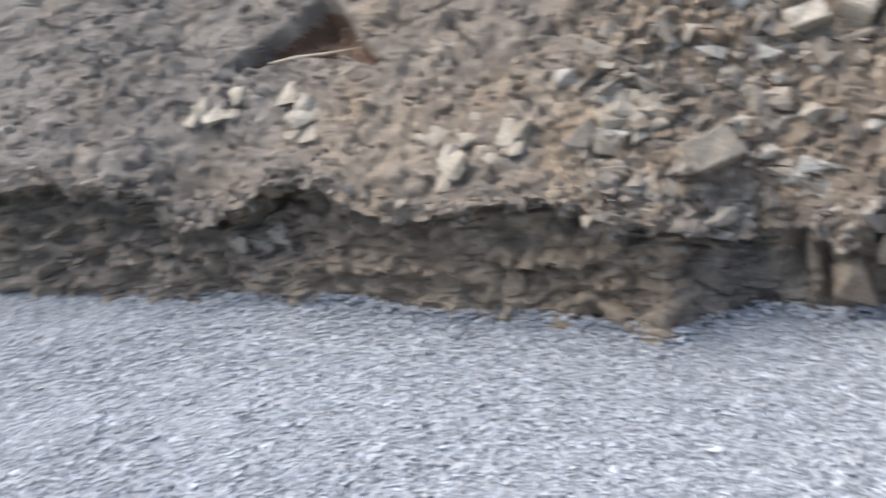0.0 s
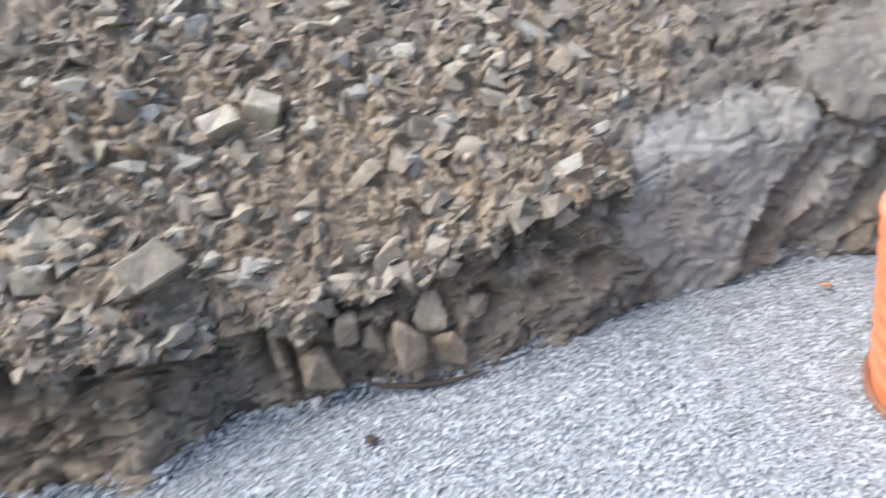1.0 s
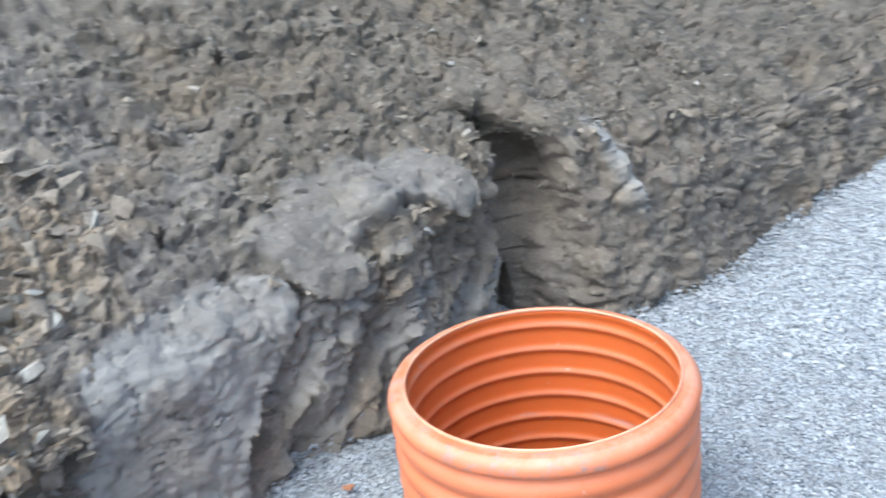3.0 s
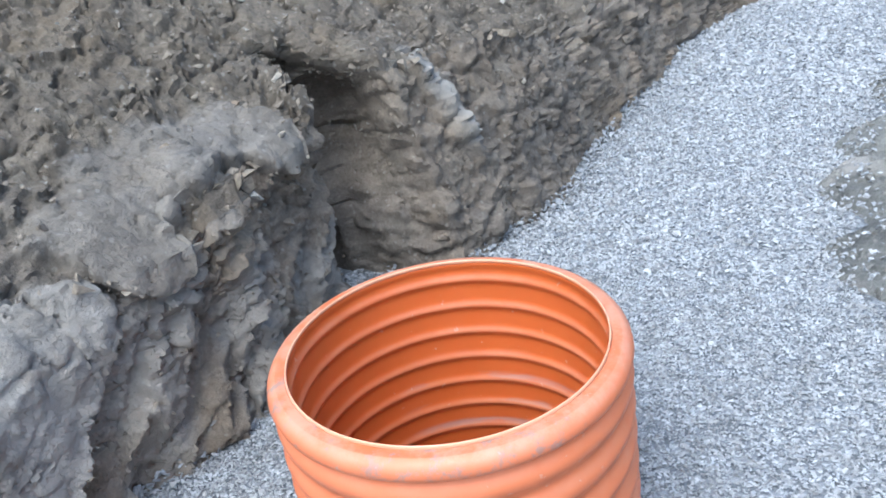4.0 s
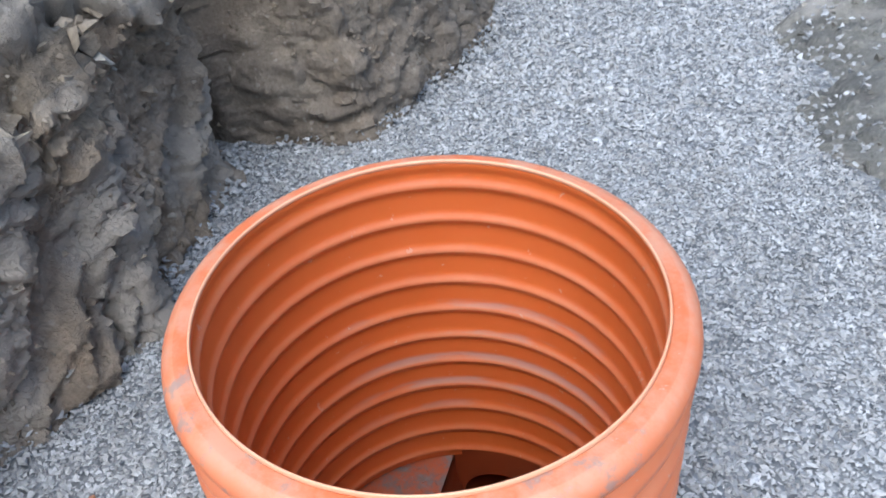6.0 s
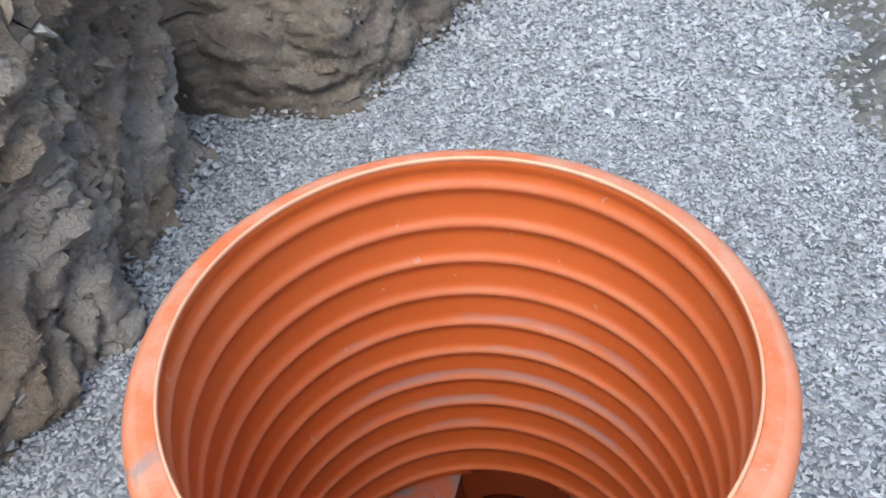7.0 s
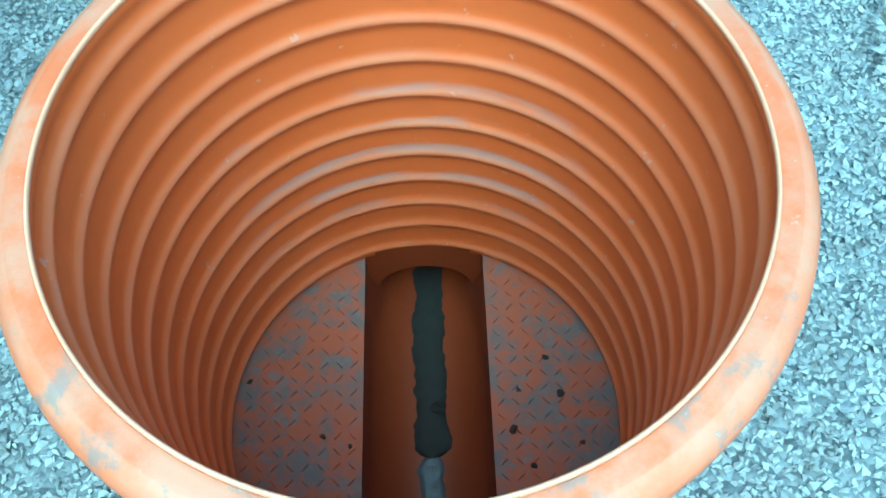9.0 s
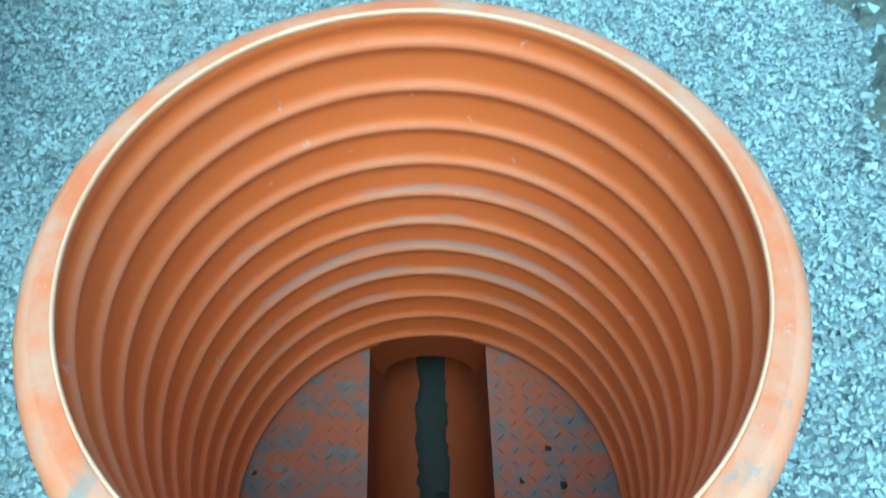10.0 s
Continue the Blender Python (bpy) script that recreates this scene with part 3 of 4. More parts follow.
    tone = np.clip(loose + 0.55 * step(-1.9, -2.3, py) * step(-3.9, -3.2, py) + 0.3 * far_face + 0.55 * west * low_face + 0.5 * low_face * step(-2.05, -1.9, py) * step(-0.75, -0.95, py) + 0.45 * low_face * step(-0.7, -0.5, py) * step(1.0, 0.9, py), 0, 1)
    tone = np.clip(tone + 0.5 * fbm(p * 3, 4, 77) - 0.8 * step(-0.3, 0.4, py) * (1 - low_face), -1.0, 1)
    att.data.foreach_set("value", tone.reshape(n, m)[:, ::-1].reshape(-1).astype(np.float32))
    hol = hollow.reshape(n, m)[:, ::-1]
    quad = (hol[:-1, :-1] + hol[1:, 1:]).reshape(-1) > 1.0
    me.polygons.foreach_set("material_index", quad.astype(np.int32))
    lo = loose.reshape(n, m)[:, ::-1]
    me.set_sharp_from_angle(angle=radians(55))
    me.polygons.foreach_set("use_smooth", (lo[:-1, :-1].reshape(-1) < 0.5))
    return me, out, nor


BANK_MESH, BANK, BANK_N = bank_left()
bank = tagged(new("bank_west", BANK_MESH), "dug trench bank of grey-brown stony soil above the gravel", "bank", kind="structure")


def on_bank(y, z):
    """The bank's surface point and normal nearest to a height z at y."""
    j = int(np.argmin(np.abs(BANK[0, :, 1] - y)))
    c = slice(max(j - 2, 0), j + 3)
    d = np.hypot(BANK[:-8, c, 1] - y, BANK[:-8, c, 2] - z)
    k, q = np.unravel_index(int(np.argmin(d)), d.shape)
    return BANK[k, c][q], BANK_N[k, c][q]


# ---- right bank ----
FOOT_E = [(-12, 5.5), (-3, 4.6), (-1.2, 3.4), (-0.5, 2.2), (0.0, 1.35), (0.3, 0.9), (0.45, 0.8), (0.6, 0.83), (0.85, 0.86), (1.0, 0.8), (1.15, 0.72), (1.35, 0.67), (1.8, 0.66), (2.2, 0.69), (2.9, 0.79), (3.6, 0.95),
          (4.6, 1.3), (5.4, 1.9), (6.0, 2.8), (6.4, 4.2), (6.6, 6.0)]


def bank_right():
    y = ys((-12, -0.4, 0.12), (-0.4, 0.3, 0.03), (0.3, 3.2, 0.0135), (3.2, 6.6, 0.05))
    foot = along(FOOT_E, y) + 0.16 * fbm(np.stack([y * 5.5, 0 * y + 3, 0 * y], 1), 5, 9)
    d = np.concatenate([np.arange(0, 75) * 0.0135, 1.0 + np.cumsum(0.0135 * 1.07 ** np.arange(1, 42)), (9.0, 20.0, 70.0)])
    rows = [np.stack([foot + r, y, -0.03 + 0.32 * np.minimum(r, 3.5) + 0.06 * (1 - np.exp(-r * 14)) + 0 * y], 1) for r in d]
    p = np.stack(rows, 0)
    n, m, _ = p.shape
    q = p.reshape(-1, 3)
    h = 0.05 * fbm(q * 3, 3, 81) + 0.016 * facets(q * 11, 83) + 0.005 * facets(q * 30, 85) + 0.01 * fbm(q * 25, 4, 87)
    fade = np.repeat(np.clip(d / 0.08, 0.25, 1) * np.clip((6 - d) / 2, 0, 1), m)
    q = q + np.array([-0.25, 0, 1.0]) * (h * fade)[:, None]
    me = grid_mesh("bank_east", q.reshape(n, m, 3), SOIL_GREY)
    att = me.attributes.new("clay", "FLOAT", "POINT")
    att.data.foreach_set("value", step(0.05, 0.35, fbm(q * 4, 3, 89)).astype(np.float32))
    me.set_sharp_from_angle(angle=radians(38))
    return me, q.reshape(n, m, 3)


EAST_MESH, EAST = bank_right()
bank_e = tagged(new("bank_east", EAST_MESH), "low trampled bank of grey clayey soil beside the gravel", "bank", kind="structure")

# ---- gravel bed ----
def ground_sheet():
    radii = np.concatenate([[0.347], np.linspace(0.37, 3.5, 60), np.geomspace(4.0, 400.0, 16)])
    a = np.linspace(0, 2 * math.pi, 193)
    pts = np.zeros((len(radii), len(a), 3))
    pts[:, :, 0], pts[:, :, 1] = radii[:, None] * np.cos(a), radii[:, None] * np.sin(a)
    p = pts.reshape(-1, 3)
    p[:, 2] = -0.008 + 0.012 * fbm(p * 2.2, 3, 91) * np.clip((np.hypot(p[:, 0], p[:, 1]) - 0.4) * 3, 0, 1)
    return grid_mesh("ground", p.reshape(pts.shape), GRAVEL_BED)


tagged(new("ground", ground_sheet()), "level bed of crushed gravel in the trench, darkened for shaded gaps", "gravel bed", kind="structure")


def bed_height(x, y):
    p = np.stack([x, y, 0 * x], 1)
    return -0.008 + 0.012 * fbm(p * 2.2, 3, 91) * np.clip((np.hypot(x, y) - 0.4) * 3, 0, 1)


def gravel_places(x0, x1, y0, y1, pitch):
    gx, gy = np.meshgrid(np.arange(x0, x1, pitch), np.arange(y0, y1, pitch))
    x = gx.ravel() + RNG.uniform(-0.55, 0.55, gx.size) * pitch
    y = gy.ravel() + RNG.uniform(-0.55, 0.55, gx.size) * pitch
    edge = along(FOOT, y) - 0.05
    far = along(FOOT_E, y) + 0.03 + 0.06 * RNG.uniform(0, 1, x.size) ** 3
    ok = (x > edge) & (x < far) & (np.hypot(x, y) > 0.357)
    return x[ok], y[ok]


def gravel():
    shapes = chip_shapes(36, 300, 7, 0.62)
    sets = []
    for box in ((-0.95, 0.95, -0.7, 1.2, 0.0088), (0.95, 1.5, -0.7, 1.2, 0.0125), (-1.0, 1.05, 1.2, 1.4, 0.0115), (-1.0, 0.75, -2.6, -0.7, 0.0122), (-1.0, 0.45, -5.4, -2.6, 0.0155), (-1.0, 1.3, 1.4, 3.0, 0.0135), (-0.6, 2.2, 3.0, 6.2, 0.022), (0.75, 4.4, -2.6, -0.7, 0.026), (0.45, 4.8, -5.4, -2.6, 0.03)):
        x, y = gravel_places(*box)
        s = box[4] * RNG.lognormal(0.12, 0.24, x.size)
        z = bed_height(x, y) + RNG.uniform(-0.002, 0.005, x.size)
        sets.append((np.stack([x, y, z], 1), np.clip(s, 0.006, 0.034)))
    # stones that lean up against the wall's foot
    y = RNG.uniform(-4.5, 3.0, 3200)
    x = along(FOOT, y) + np.abs(RNG.normal(0, 0.03, y.size)) - 0.02
    ok = np.hypot(x, y) > 0.4
    sets.append((np.stack([x, y, 0.004 + np.clip(0.035 - np.abs(x - along(FOOT, y)), 0, 1) * RNG.uniform(0, 1, y.size)], 1)[ok], RNG.uniform(0.01, 0.022, ok.sum())))
    # gravel strewn up the low bank
    y = RNG.uniform(0.2, 3.4, 650)
    r = np.abs(RNG.normal(0, 0.1, y.size)) + 0.02 * RNG.uniform(0, 1, y.size)
    z = 0.0 + 0.32 * r + 0.06 * (1 - np.exp(-r * 14)) + RNG.uniform(-0.012, 0.012, y.size)
    sets.append((np.stack([along(FOOT_E, y) + r - 0.03, y, z], 1), RNG.uniform(0.01, 0.022, y.size)))
    return scatter("gravel", shapes, np.concatenate([a for a, _ in sets]), np.concatenate([b for _, b in sets]), GRAVEL, 0.17)


tagged(new("gravel", gravel()), "loose angular crushed stones, pale bluish grey", "gravel", kind="stuff")

# ---- inspection chamber ----
PITCH, CREST = 0.067, 0.485


def shaft_profile():
    rim = [(0.303, 0.52), (0.3025, 0.5275), (0.3055, 0.5295), (0.309, 0.5285), (0.317, 0.5295), (0.3255, 0.5275), (0.3345, 0.5215),
           (0.3405, 0.5125), (0.3425, 0.503), (0.34, 0.4945), (0.3335, 0.4885), (0.327, 0.4855)]
    inner = []
    z = 0.517
    while z > -0.19:
        d = (z - CREST + PITCH / 2) % PITCH - PITCH / 2
        u = ((CREST - z) % PITCH) / PITCH
        r = 0.3095 - 0.0045 * u - (0.0095 - 0.0045 * u) * math.exp(-abs(d / (0.0095 if d > 0 else 0.0115)) ** 2)
        if z > CREST + 0.02:
            r -= (r - 0.303) * float(step(0.504, 0.52, np.array(z)))
        inner.append((r, z))
        z -= PITCH / 18
    outer = []
    z = CREST - 0.002
    while z > -0.2:
        d = (z - (CREST - PITCH / 2) + PITCH / 2) % PITCH - PITCH / 2
        c = 0.5 + 0.5 * math.cos(2 * math.pi * d / PITCH)
        outer.append((0.328 + 0.012 * c ** 0.8, z))
        z -= PITCH / 14
    return inner[::-1] + rim + outer


chamber = tagged(new("inspection_chamber"), "orange corrugated plastic inspection chamber, open topped, set in gravel", "inspection chamber")
shaft = part("shaft", lathe("shaft", shaft_profile(), PLASTIC), chamber, "ribbed orange plastic shaft, dusty rounded rim with painted-in sky sheen")
part("base_collar", lathe("base_collar", [(0.338, 0.006), (0.345, 0.009), (0.3535, 0.007), (0.3555, -0.004), (0.3555, -0.09)], GASKET), chamber, "dark brown collar at the foot of the shaft")
part("seal_ring", lathe("seal_ring", [(0.334, -0.2), (0.334, -0.186), (0.322, -0.1845), (0.314, -0.187), (0.3115, -0.193), (0.3115, -0.216)], PLASTIC), chamber, "orange ring where shaft and base meet")

part("rim_edge", lathe("rim_edge", [(0.303, 0.5265), (0.3005, 0.529), (0.3, 0.5325), (0.3008, 0.5345), (0.3022, 0.535), (0.3033, 0.534), (0.3038, 0.531), (0.3036, 0.5275)], RIM), shaft, "pale edge of the open rim")
FLOOR, HALF, TURN_C = -0.2165, 0.1025, radians(-3.2)


def channel_frame(s, c, z):
    """s along the channel, c across it."""
    return (c * math.cos(TURN_C) - s * math.sin(TURN_C) + 0.002, c * math.sin(TURN_C) + s * math.cos(TURN_C), z)


def bench(side):
    bm = bmesh.new()
    r, n = 0.33, 40
    a0 = math.acos(HALF / r)
    ring = []
    for k in range(n + 1):
        a = -a0 + 2 * a0 * k / n
        ring.append((r * math.sin(a), side * r * math.cos(a)))
    top = [bm.verts.new(channel_frame(s, c, FLOOR + 0.02 * (abs(c) - HALF))) for s, c in ring]
    low = [bm.verts.new(channel_frame(s, c, FLOOR - 0.02)) for s, c in ring]
    bm.faces.new(top)
    bm.faces.new(low[::-1])
    for k in range(len(ring)):
        bm.faces.new((top[k], low[k], low[(k + 1) % len(ring)], top[(k + 1) % len(ring)]))
    bmesh.ops.recalc_face_normals(bm, faces=bm.faces)
    me = bpy.data.meshes.new("bench")
    bm.to_mesh(me)
    bm.free()
    me.materials.append(BENCH)
    return me


def tread(side):
    """Anti-slip pattern of short raised bars, turned in alternate rows."""
    verts, faces = [], []
    step_t = 0.024
    for i in range(-14, 15):
        for j in range(0, 10):
            s, c = i * step_t, HALF + 0.016 + j * step_t
            if math.hypot(s, c) > 0.3:
                continue
            a = radians(45 if (i + j) % 2 else -45)
            ux, uy = math.cos(a), math.sin(a)
            b = len(verts)
            z0, z1 = FLOOR - 0.002 + 0.02 * (c - HALF), FLOOR + 0.0014 + 0.02 * (c - HALF)
            for l, w, z in ((-0.012, 0, z0), (0, -0.0035, z0), (0.012, 0, z0), (0, 0.0035, z0), (-0.006, 0, z1), (0.006, 0, z1)):
                verts.append(channel_frame(s + l * ux - w * uy, side * (c + l * uy + w * ux), z))
            q = [(0, 1, 4), (1, 5, 4), (1, 2, 5), (2, 3, 5), (3, 4, 5), (3, 0, 4)]
            faces += [tuple(b + k for k in (f if side > 0 else f[::-1])) for f in q]
    return mesh_data("tread", verts, faces, BENCH)


for side in (-1, 1):
    b = part("bench", bench(side), chamber, "dirty orange bench with a grey film of silt")
    tagged(part("tread", tread(side), b), kind="stuff")


def u_outline(n=24):
    z_c = -0.335
    pts = [(-HALF, FLOOR + 0.001), (-HALF, -0.25), (-HALF, -0.29)]
    for k in range(n + 1):
        a = math.pi + math.pi * k / n
        pts.append((HALF * math.cos(a), z_c + HALF * math.sin(a)))
    return pts + [(HALF, -0.29), (HALF, -0.25), (HALF, FLOOR + 0.001)]


def channel():
    out = u_outline()
    s = np.linspace(-0.312, 0.302, 60)
    pts = np.zeros((len(s), len(out), 3))
    for i, a in enumerate(s):
        # the trough narrows into the round drain at both ends
        k = max(float(step(0.2, 0.3, np.array(a))), float(step(-0.21, -0.31, np.array(a))))
        for j, (c, z) in enumerate(out):
            low = z <= -0.334
            c1, z1 = (c * 0.0868 / HALF, -0.3495 + (z + 0.335) * 0.0868 / HALF) if low else (c, z)
            pts[i, j] = channel_frame(a, c + (c1 - c) * k, z + (z1 - z) * k)
    me = grid_mesh("channel", pts[:, ::-1], CHANNEL_SHADE)
    return me


def end_wall(at, sign):
    """The face at a channel's end, with the round mouth of the drain in it."""
    n, zc, r = 48, -0.3495, 0.0865
    verts, faces = [], []
    out = u_outline(40)
    hi = FLOOR + 0.03
    for k in range(n):
        a = 2 * math.pi * k / n
        c, z = math.cos(a), math.sin(a)
        verts.append(channel_frame(at, r * c, zc + r * z))
        scale = 99.0
        if abs(c) > 1e-6:
            scale = min(scale, (HALF + 0.012) / abs(c))
        if z > 0:
            scale = min(scale, (hi - zc) / z)
        if z < 0:
            scale = min(scale, 0.1 / abs(z))
        verts.append(channel_frame(at, scale * c, zc + scale * z))
    for k in range(n):
        a, b = 2 * k, 2 * ((k + 1) % n)
        faces.append((a, b, b + 1, a + 1) if sign > 0 else (a, a + 1, b + 1, b))
    return mesh_data("end_wall", verts, faces, CHANNEL_SHADE)


def drain(at, sign):
    pts = np.zeros((7, 37, 3))
    for k, d in enumerate((0, 0.004, 0.05, 0.15, 0.3, 0.45, 0.45)):
        r = 0.0865 if k < 6 else 0.001
        for j in range(37):
            a = 2 * math.pi * j / 36
            pts[k, j] = channel_frame(at + sign * d, r * math.cos(a), -0.3495 + r * math.sin(a))
    return grid_mesh("drain_pipe", pts if sign > 0 else pts[::-1], CHANNEL_SHADE)


part("channel", channel(), chamber, "deep flow channel, its orange darkened for shade")
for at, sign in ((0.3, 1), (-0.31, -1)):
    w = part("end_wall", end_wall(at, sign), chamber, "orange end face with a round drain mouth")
    part("drain_pipe", drain(at, sign), w, "drain pipe leading away, its orange darkened for shade")


def strip(name, s0, s1, half, z0, material, seed, lift=0.006):
    """A ragged strip of settled mud along the channel's bottom."""
    s = np.linspace(s0, s1, 46)
    c = np.linspace(-1, 1, 13)
    pts = np.zeros((len(s), len(c), 3))
    for i, a in enumerate(s):
        left = half * (1 + 0.35 * noise.noise((a * 17, seed, 0))) + 0.006 * noise.noise((a * 60, seed, 2))
        right = half * (1 + 0.35 * noise.noise((a * 17, seed, 9))) + 0.006 * noise.noise((a * 60, seed, 12))
        end = min(1.0, min(a - s0, s1 - a) / 0.015 + 0.15)
        for j, q in enumerate(c):
            w = (left if q < 0 else right) * q * end
            floor = -0.335 - math.sqrt(max(HALF ** 2 - w * w, 0))
            pts[i, j] = channel_frame(a, w + 0.004, floor + lift * (1 - abs(q) ** 3) + 0.002 * noise.noise((a * 90, w * 90, seed)) * (1 - abs(q)))
    return grid_mesh(name, pts[:, ::-1], material)


tagged(new("mud_streak", strip("mud_streak", -0.005, 0.4, 0.031, -0.43, MUD, 3.0, 0.012)), "black wet mud lying along the channel bottom", "mud")
tagged(new("silt_streak", strip("silt_streak", -0.3, 0.006, 0.022, -0.43, SILT, 8.0, 0.007)), "thin grey silt lying along the channel bottom", "silt")


# ---- stones of the banks ----
ROCK_SHAPES = [rock_mesh("stone", 40 + k, ROCK, (0.45, 0.7, 0.55, 0.8)[k % 4], 11 + k % 4) for k in range(14)]
LIME_SHAPES = [rock_mesh("stone", 140 + k, LIME, (0.5, 0.65, 0.8)[k % 3], 11) for k in range(6)]
OCHRE_SHAPES = [rock_mesh("stone", 240 + k, OCHRE, (0.6, 0.8)[k % 2], 12) for k in range(4)]


def set_stone(data, y, z, size, turn, sink=0.25, parent=bank, label=""):
    p, n = on_bank(y, z)
    q = Vector((n[0], n[1], n[2])).to_track_quat("Z", "Y").to_matrix().to_4x4()
    ob = part("stone", data, parent, label)
    m = Matrix.Translation(Vector(p) + Vector(n) * (min(size) * (0.5 - sink) - 0.004)) @ q @ pose(0, 0, 0, *turn)
    ob.matrix_world = m @ Matrix.Diagonal((*size, 1))
    return ob


def box_stone(seed, material):
    """A squared quarry block, chipped at its corners."""
    r = random.Random(seed)
    bm = bmesh.new()
    bmesh.ops.create_cube(bm, size=0.95)
    for v in bm.verts:
        v.co += Vector((r.uniform(-0.16, 0.14), r.uniform(-0.16, 0.14), r.uniform(-0.16, 0.14)))
    bmesh.ops.bevel(bm, geom=list(bm.edges), offset=0.07, segments=1, affect="EDGES")
    bmesh.ops.triangulate(bm, faces=bm.faces)
    bmesh.ops.subdivide_edges(bm, edges=bm.edges, cuts=1, use_grid_fill=True)
    for v in bm.verts:
        v.co += noise.noise_vector(v.co * 2.7 + Vector((seed * 5.0, 0, 0))) * 0.09
    me = bpy.data.meshes.new("stone")
    bm.to_mesh(me)
    bm.free()
    me.materials.append(material)
    return me


BLOCK_PALE, BLOCK_GREY, BLOCK_OCHRE = box_stone(1, LIME), box_stone(2, ROCK), box_stone(3, OCHRE)
WEDGE_PALE, WEDGE_GREY, WEDGE_OCHRE = rock_mesh("stone", 401, LIME, 0.8, 17), rock_mesh("stone", 402, ROCK, 0.8, 17), rock_mesh("stone", 405, OCHRE, 0.8, 17)
# y, z, size along the bank, up the bank, thickness, turn, shape
for y, z, w, h, d, turn, data in (
        (-2.12, 0.54, 0.15, 0.1, 0.1, 6, BLOCK_PALE), (-2.19, 0.53, 0.1, 0.07, 0.08, -12, WEDGE_PALE), (-1.83, 0.78, 0.11, 0.07, 0.13, 8, BLOCK_PALE),
        (-1.69, 0.79, 0.1, 0.08, 0.13, -30, BLOCK_PALE), (-1.76, 1.09, 0.085, 0.07, 0.09, 20, LIME_SHAPES[2]), (-2.1, 0.38, 0.2, 0.085, 0.1, -14, WEDGE_PALE),
        (-1.72, 0.12, 0.15, 0.22, 0.13, 6, WEDGE_GREY), (-1.62, 0.24, 0.1, 0.16, 0.1, -12, ROCK_SHAPES[5]), (-1.36, 0.22, 0.12, 0.2, 0.1, 10, ROCK_SHAPES[6]), (-1.22, 0.2, 0.12, 0.13, 0.09, 22, OCHRE_SHAPES[2]),
        (-1.44, 0.15, 0.12, 0.23, 0.12, -4, WEDGE_OCHRE), (-1.54, 0.17, 0.08, 0.14, 0.07, 8, WEDGE_GREY), (-1.32, 0.09, 0.14, 0.15, 0.1, 12, OCHRE_SHAPES[1]),
        (-1.84, 0.22, 0.05, 0.26, 0.08, 10, OCHRE_SHAPES[0]), (-1.28, 0.55, 0.07, 0.035, 0.03, 12, LIME_SHAPES[1]), (-2.0, 0.66, 0.1, 0.07, 0.06, 30, ROCK_SHAPES[2]),
        (-1.96, 0.5, 0.12, 0.05, 0.06, 24, LIME_SHAPES[0]), (-2.26, 0.6, 0.09, 0.07, 0.06, 5, OCHRE_SHAPES[2]), (-1.1, 0.62, 0.12, 0.1, 0.06, 40, ROCK_SHAPES[7]),
        (-0.98, 0.5, 0.13, 0.06, 0.07, -10, ROCK_SHAPES[3]), (-1.18, 0.34, 0.1, 0.07, 0.06, 5, OCHRE_SHAPES[3]), (-0.92, 0.28, 0.09, 0.06, 0.05, 15, ROCK_SHAPES[1]),
        (-0.78, 0.88, 0.11, 0.07, 0.05, 25, OCHRE_SHAPES[1]), (-0.52, 0.86, 0.12, 0.08, 0.05, -15, LIME_SHAPES[2]), (-0.7, 0.75, 0.09, 0.06, 0.05, 10, ROCK_SHAPES[9]),
        (0.75, 0.86, 0.05, 0.02, 0.02, 0, LIME_SHAPES[0]), (0.63, 0.8, 0.04, 0.018, 0.02, 15, LIME_SHAPES[1]), (1.6, 0.88, 0.09, 0.03, 0.03, -20, LIME_SHAPES[4]),
        (1.75, 0.84, 0.06, 0.03, 0.03, 10, LIME_SHAPES[2]), (1.7, 0.92, 0.07, 0.02, 0.02, 0, LIME_SHAPES[0]), (0.2, 1.06, 0.06, 0.04, 0.03, -30, LIME_SHAPES[5])):
    set_stone(data, y, z, (w, h, d), (max(-12, min(12, turn * 0.7)), max(-12, min(12, -turn * 0.5)), turn), 0.1 if z < 0.25 else 0.2)

rs = random.Random(11)
# weathered limestone showing through in patches
for cy, cz, wide, high, count in ((-4.1, 0.78, 0.14, 0.06, 8), (-3.68, 0.71, 0.1, 0.1, 9), (-2.92, 0.62, 0.17, 0.09, 14), (-2.36, 0.68, 0.16, 0.06, 9), (-4.0, 0.22, 0.12, 0.04, 6)):
    for _ in range(count):
        size = rs.uniform(0.06, 0.15)
        set_stone(rs.choice(LIME_SHAPES), cy + rs.gauss(0, wide * 0.55), cz + rs.gauss(0, high * 0.55), (size * 1.3, size, size * 0.6), (rs.uniform(-25, 25), rs.uniform(-25, 25), rs.uniform(0, 360)), 0.36)
for k in range(245):
    if k < 190:
        y, z = rs.uniform(-2.5, -0.62), rs.uniform(0.32, 1.15)
        size = min(0.1, max(0.03, rs.lognormvariate(-2.75, 0.45)))
    else:
        y, z = rs.uniform(-4.2, 2.2), rs.uniform(0.6, 1.3)
        size = rs.uniform(0.018, 0.045)
    data = rs.choice(LIME_SHAPES if rs.random() < 0.2 else OCHRE_SHAPES if rs.random() < 0.12 else ROCK_SHAPES)
    set_stone(data, y, z, (size * rs.uniform(0.9, 1.55), size * rs.uniform(0.55, 0.95), size * 0.9), (rs.uniform(-30, 30), rs.uniform(-25, 25), rs.gauss(0, 22) + rs.choice((0, 180))), rs.uniform(0.2, 0.5))


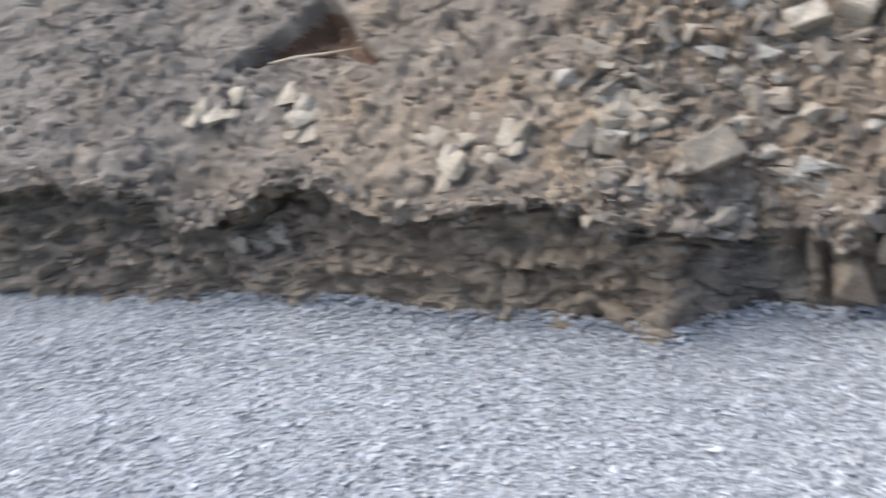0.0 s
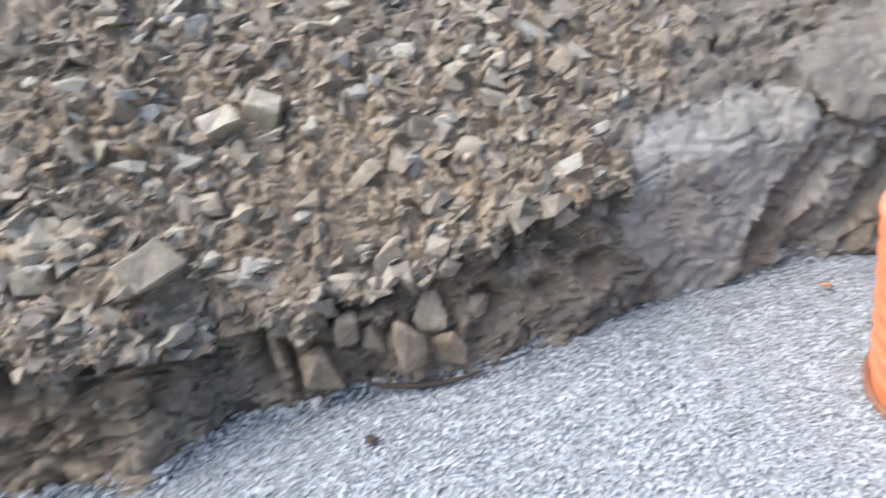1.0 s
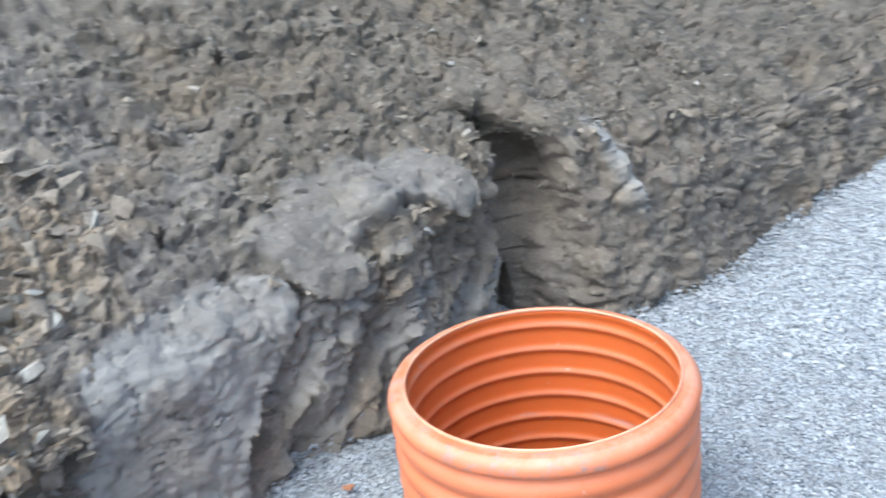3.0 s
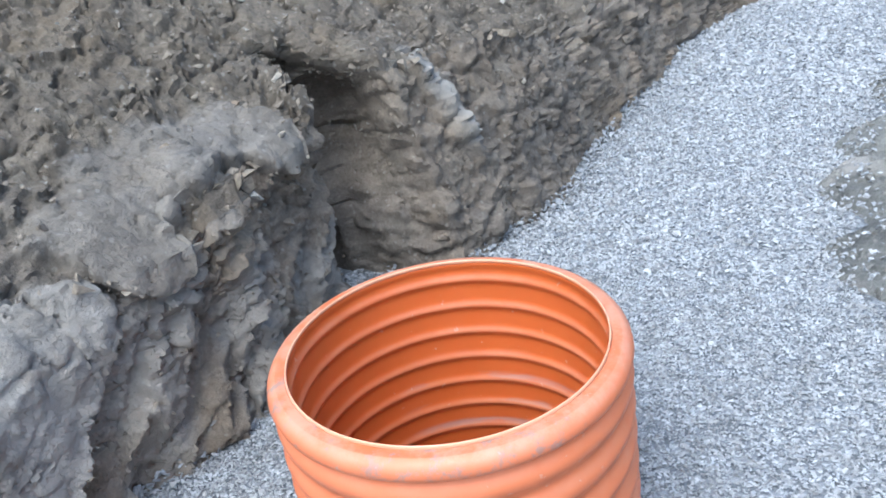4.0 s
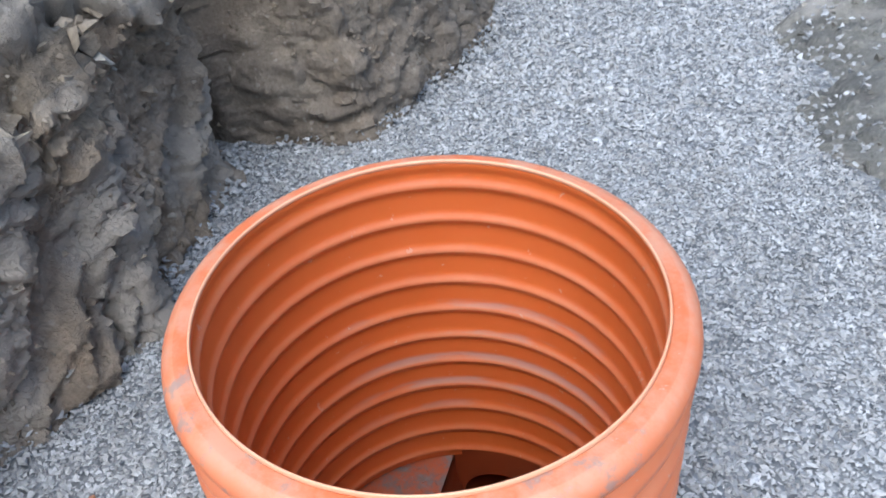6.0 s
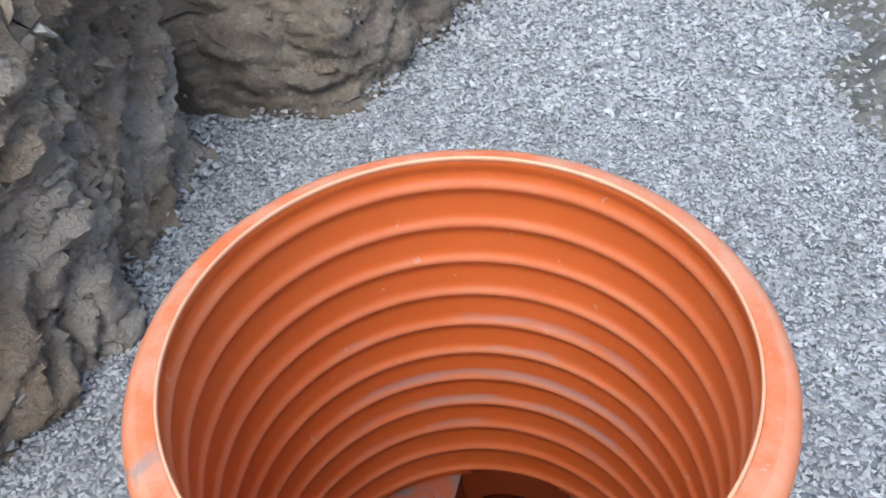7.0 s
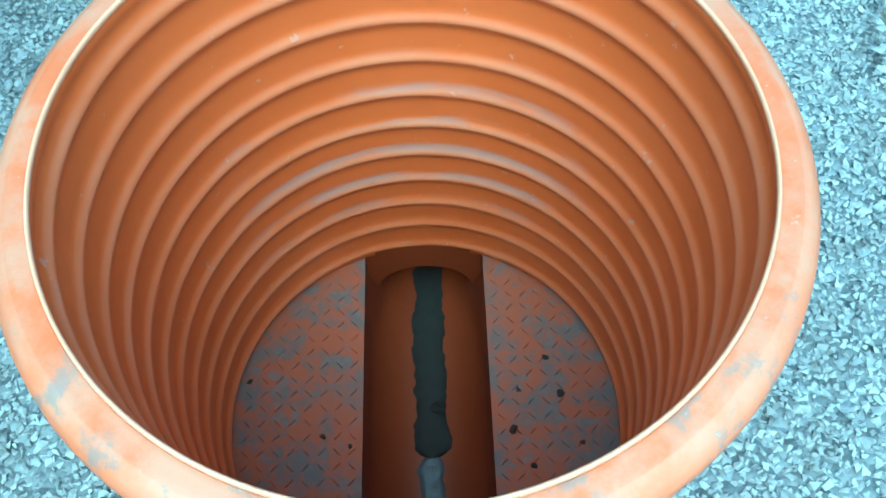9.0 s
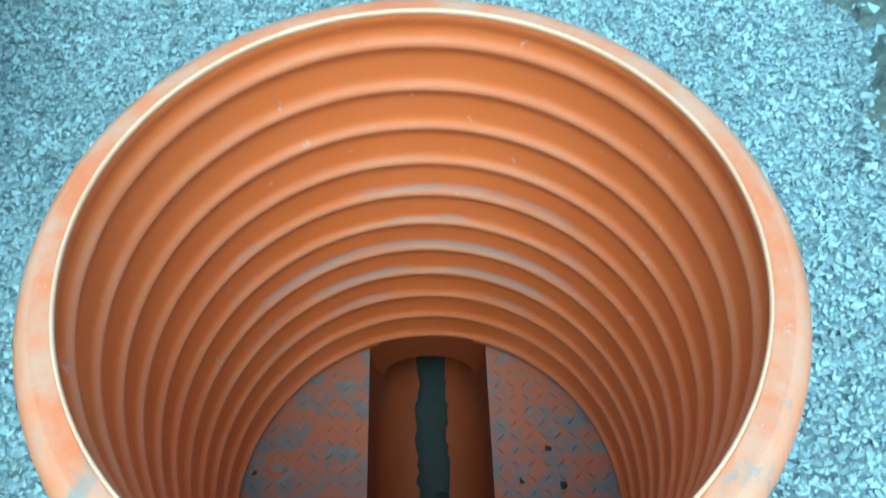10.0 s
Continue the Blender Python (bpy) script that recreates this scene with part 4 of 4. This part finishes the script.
def rubble():
    """Small stones and clods strewn over the banks."""
    shapes = chip_shapes(24, 700, 7, 0.55)
    n, m, _ = BANK.shape
    w = np.zeros((n, m))
    yy, zz = BANK[:, :, 1], BANK[:, :, 2]
    area = np.linalg.norm(np.cross(np.gradient(BANK, axis=0), np.gradient(BANK, axis=1)), axis=2)
    loose = step(-0.1, 0.1, inside(RUBBLE, yy.ravel(), zz.ravel())).reshape(n, m)
    clay = np.maximum(inside(SLAB_LOW, yy.ravel(), zz.ravel()), inside(SLAB_HIGH, yy.ravel(), zz.ravel())).reshape(n, m)
    bare = np.where((inside(SANDY, yy.ravel(), zz.ravel()).reshape(n, m) > 0.0) & (zz > 0.46) & (yy > -1.9), 0.12, 1.0)
    patch = step(-0.15, 0.3, fbm(BANK.reshape(-1, 3) * 4, 3, 95)).reshape(n, m)
    w = area * bare * (0.25 + 1.5 * loose + 0.7 * patch) * (clay < 0.01) * (zz > 0.03) * (zz < 1.75) * (yy > -5.2) * (yy < 4.5)
    w[:74] *= 0.5
    w[-8:] = 0
    pick = RNG.choice(n * m, 7000, p=w.ravel() / w.sum())
    pos = BANK.reshape(-1, 3)[pick] + RNG.normal(0, 0.006, (len(pick), 3))
    size = np.clip(RNG.lognormal(-4.35, 0.45, len(pick)), 0.006, 0.04)
    w = area * loose * (clay < 0.0) * (zz > 0.2) * bare
    more = RNG.choice(n * m, 3000, p=w.ravel() / w.sum())
    pos = np.concatenate([pos, BANK.reshape(-1, 3)[more] + RNG.normal(0, 0.006, (len(more), 3)) - BANK_N.reshape(-1, 3)[more] * 0.012])
    size = np.concatenate([size, np.clip(RNG.lognormal(-3.2, 0.6, len(more)), 0.015, 0.11)])
    w = area * bare * (clay < 0.02) * (zz > 0.02) * (zz < 1.5) * (yy > -3.4) * (yy < 2.6)
    w[-8:] = 0
    crumb = RNG.choice(n * m, 5500, p=w.ravel() / w.sum())
    pos = np.concatenate([pos, BANK.reshape(-1, 3)[crumb] + RNG.normal(0, 0.004, (len(crumb), 3))])
    size = np.concatenate([size, RNG.uniform(0.006, 0.017, len(crumb))])
    # crumbling edge of the overhang
    w = area * (clay < 0.02) * (yy > -5.2) * (yy < 2.5) * (0.35 + step(-1.2, -1.7, yy))
    w[:71] = 0
    w[81:] = 0
    lip = RNG.choice(n * m, 1500, p=w.ravel() / w.sum())
    pos = np.concatenate([pos, BANK.reshape(-1, 3)[lip] + RNG.normal(0, 0.01, (len(lip), 3)) - BANK_N.reshape(-1, 3)[lip] * 0.004])
    size = np.concatenate([size, np.clip(RNG.lognormal(-3.7, 0.45, len(lip)), 0.012, 0.06)])
    return scatter("rubble", shapes, pos, size, ROCK_BITS, 0.6)


tagged(new("rubble", rubble()), "small broken stones and clods strewn over the bank", "rubble", kind="stuff")


def east_clods():
    shapes = chip_shapes(12, 900, 9, 0.8)
    n, m, _ = EAST.shape
    yy = EAST[:, :, 1]
    w = ((yy > 0.3) & (yy < 3.5)) * np.linalg.norm(np.cross(np.gradient(EAST, axis=0), np.gradient(EAST, axis=1)), axis=2)
    w[85:] = 0
    pick = RNG.choice(n * m, 900, p=w.ravel() / w.sum())
    pos = EAST.reshape(-1, 3)[pick]
    return scatter("clods", shapes, pos, np.clip(RNG.lognormal(-4.1, 0.5, len(pick)), 0.007, 0.06), SOIL_BITS, 1.0)


SOIL_BITS = stone_material("grey_clods", [(0.0, (0.099, 0.095, 0.087)), (0.6, (0.182, 0.179, 0.163)), (0.95, (0.243, 0.236, 0.220)), (1.0, (0.380, 0.365, 0.334))], True)
tagged(new("clods", east_clods()), "crumbled grey soil clods on the low bank", "soil clods", kind="stuff")

# ---- small loose things ----
def loose_stone(name, x, y, z, size, seed, material, label, category):
    ob = tagged(new(name, rock_mesh(name, seed, material, 0.6)), label, category)
    ob.matrix_world = pose(x, y, z + size * 0.2, 0, 0, seed * 37) @ Matrix.Diagonal((size, size * 0.8, size * 0.8, 1))
    return ob


loose_stone("soil_clod", -0.535, -1.627, 0.004, 0.05, 5, ROOT, "small dark clod of soil lying on the gravel", "soil clod")
loose_stone("plastic_offcut", -0.646, -0.08, 0.006, 0.042, 6, CHIP, "small orange offcut lying on the pale gravel", "offcut")
for k, (x, y, s) in enumerate(((0.135, -0.029, 0.02), (0.218, 0.022, 0.019), (0.151, 0.035, 0.013), (0.203, 0.086, 0.015), (-0.165, -0.016, 0.014), (-0.28, 0.085, 0.014), (-0.122, -0.034, 0.01), (0.16, -0.09, 0.014), (0.24, -0.06, 0.012))):
    ob = loose_stone("pebble", x, y, FLOOR + 0.003, s, 60 + k, MUD if k % 2 else ROOT, "small dark muddy pebble on the chamber bench", "pebble")
    tagged(ob, group="pebbles on the bench")
loose_stone("mud_lump", 0.026, 0.085, -0.424, 0.04, 9, MUD, "dark lump of mud in the flow channel", "mud lump")

p0, n0 = on_bank(-3.84, 0.865)
p1, n1 = on_bank(-3.5, 0.845)
a, b = Vector(p0) + Vector(n0) * 0.03, Vector(p1) + Vector(n1) * 0.03
tagged(new("root_stick", tube("root_stick", [a, a.lerp(b, 0.3) + Vector((0.02, 0, 0.012)), a.lerp(b, 0.65) + Vector((0.025, 0, 0.006)), b], [0.004, 0.006, 0.006, 0.003], WOOD)), "thin pale bare root sticking out of the bank", "root")


# dark tube added to draw the shaded slit under the bank's foot
foot_slit = [(float(along(FOOT, y)) + 0.045 + o, y, 0.012 + h) for y, o, h in ((-1.62, -0.03, 0.05), (-1.54, 0.0, 0.02), (-1.44, 0.015, 0.008), (-1.34, 0.02, 0.004), (-1.24, 0.0, 0.008))]
tagged(new("root_stick", tube("root_stick", foot_slit, [0.004, 0.009, 0.01, 0.008, 0.003], ROOT)), "dark tube drawn for the shaded slit where bank meets gravel", "root")


def sprig(y, z, size, seed):
    p, n = on_bank(y, z)
    r = random.Random(seed)
    root = tagged(new("root_tuft"), "dark broken root tuft poking out of the bank", "root")
    n = Vector(n)
    root.location = Vector(p) + n * 0.012
    for k in range(6):
        d = (n + Vector((r.uniform(-0.4, 0.4), r.uniform(-0.9, 0.9), r.uniform(-0.6, 0.8)))).normalized() * size * r.uniform(0.6, 1.2)
        part("strand", tube("strand", [-n * 0.02, d * 0.5 + Vector((0, 0, 0.006)), d], [0.007, 0.005, 0.0015], ROOT, 5), root)


sprig(-0.22, 0.74, 0.06, 1)
sprig(0.32, 1.12, 0.05, 2)
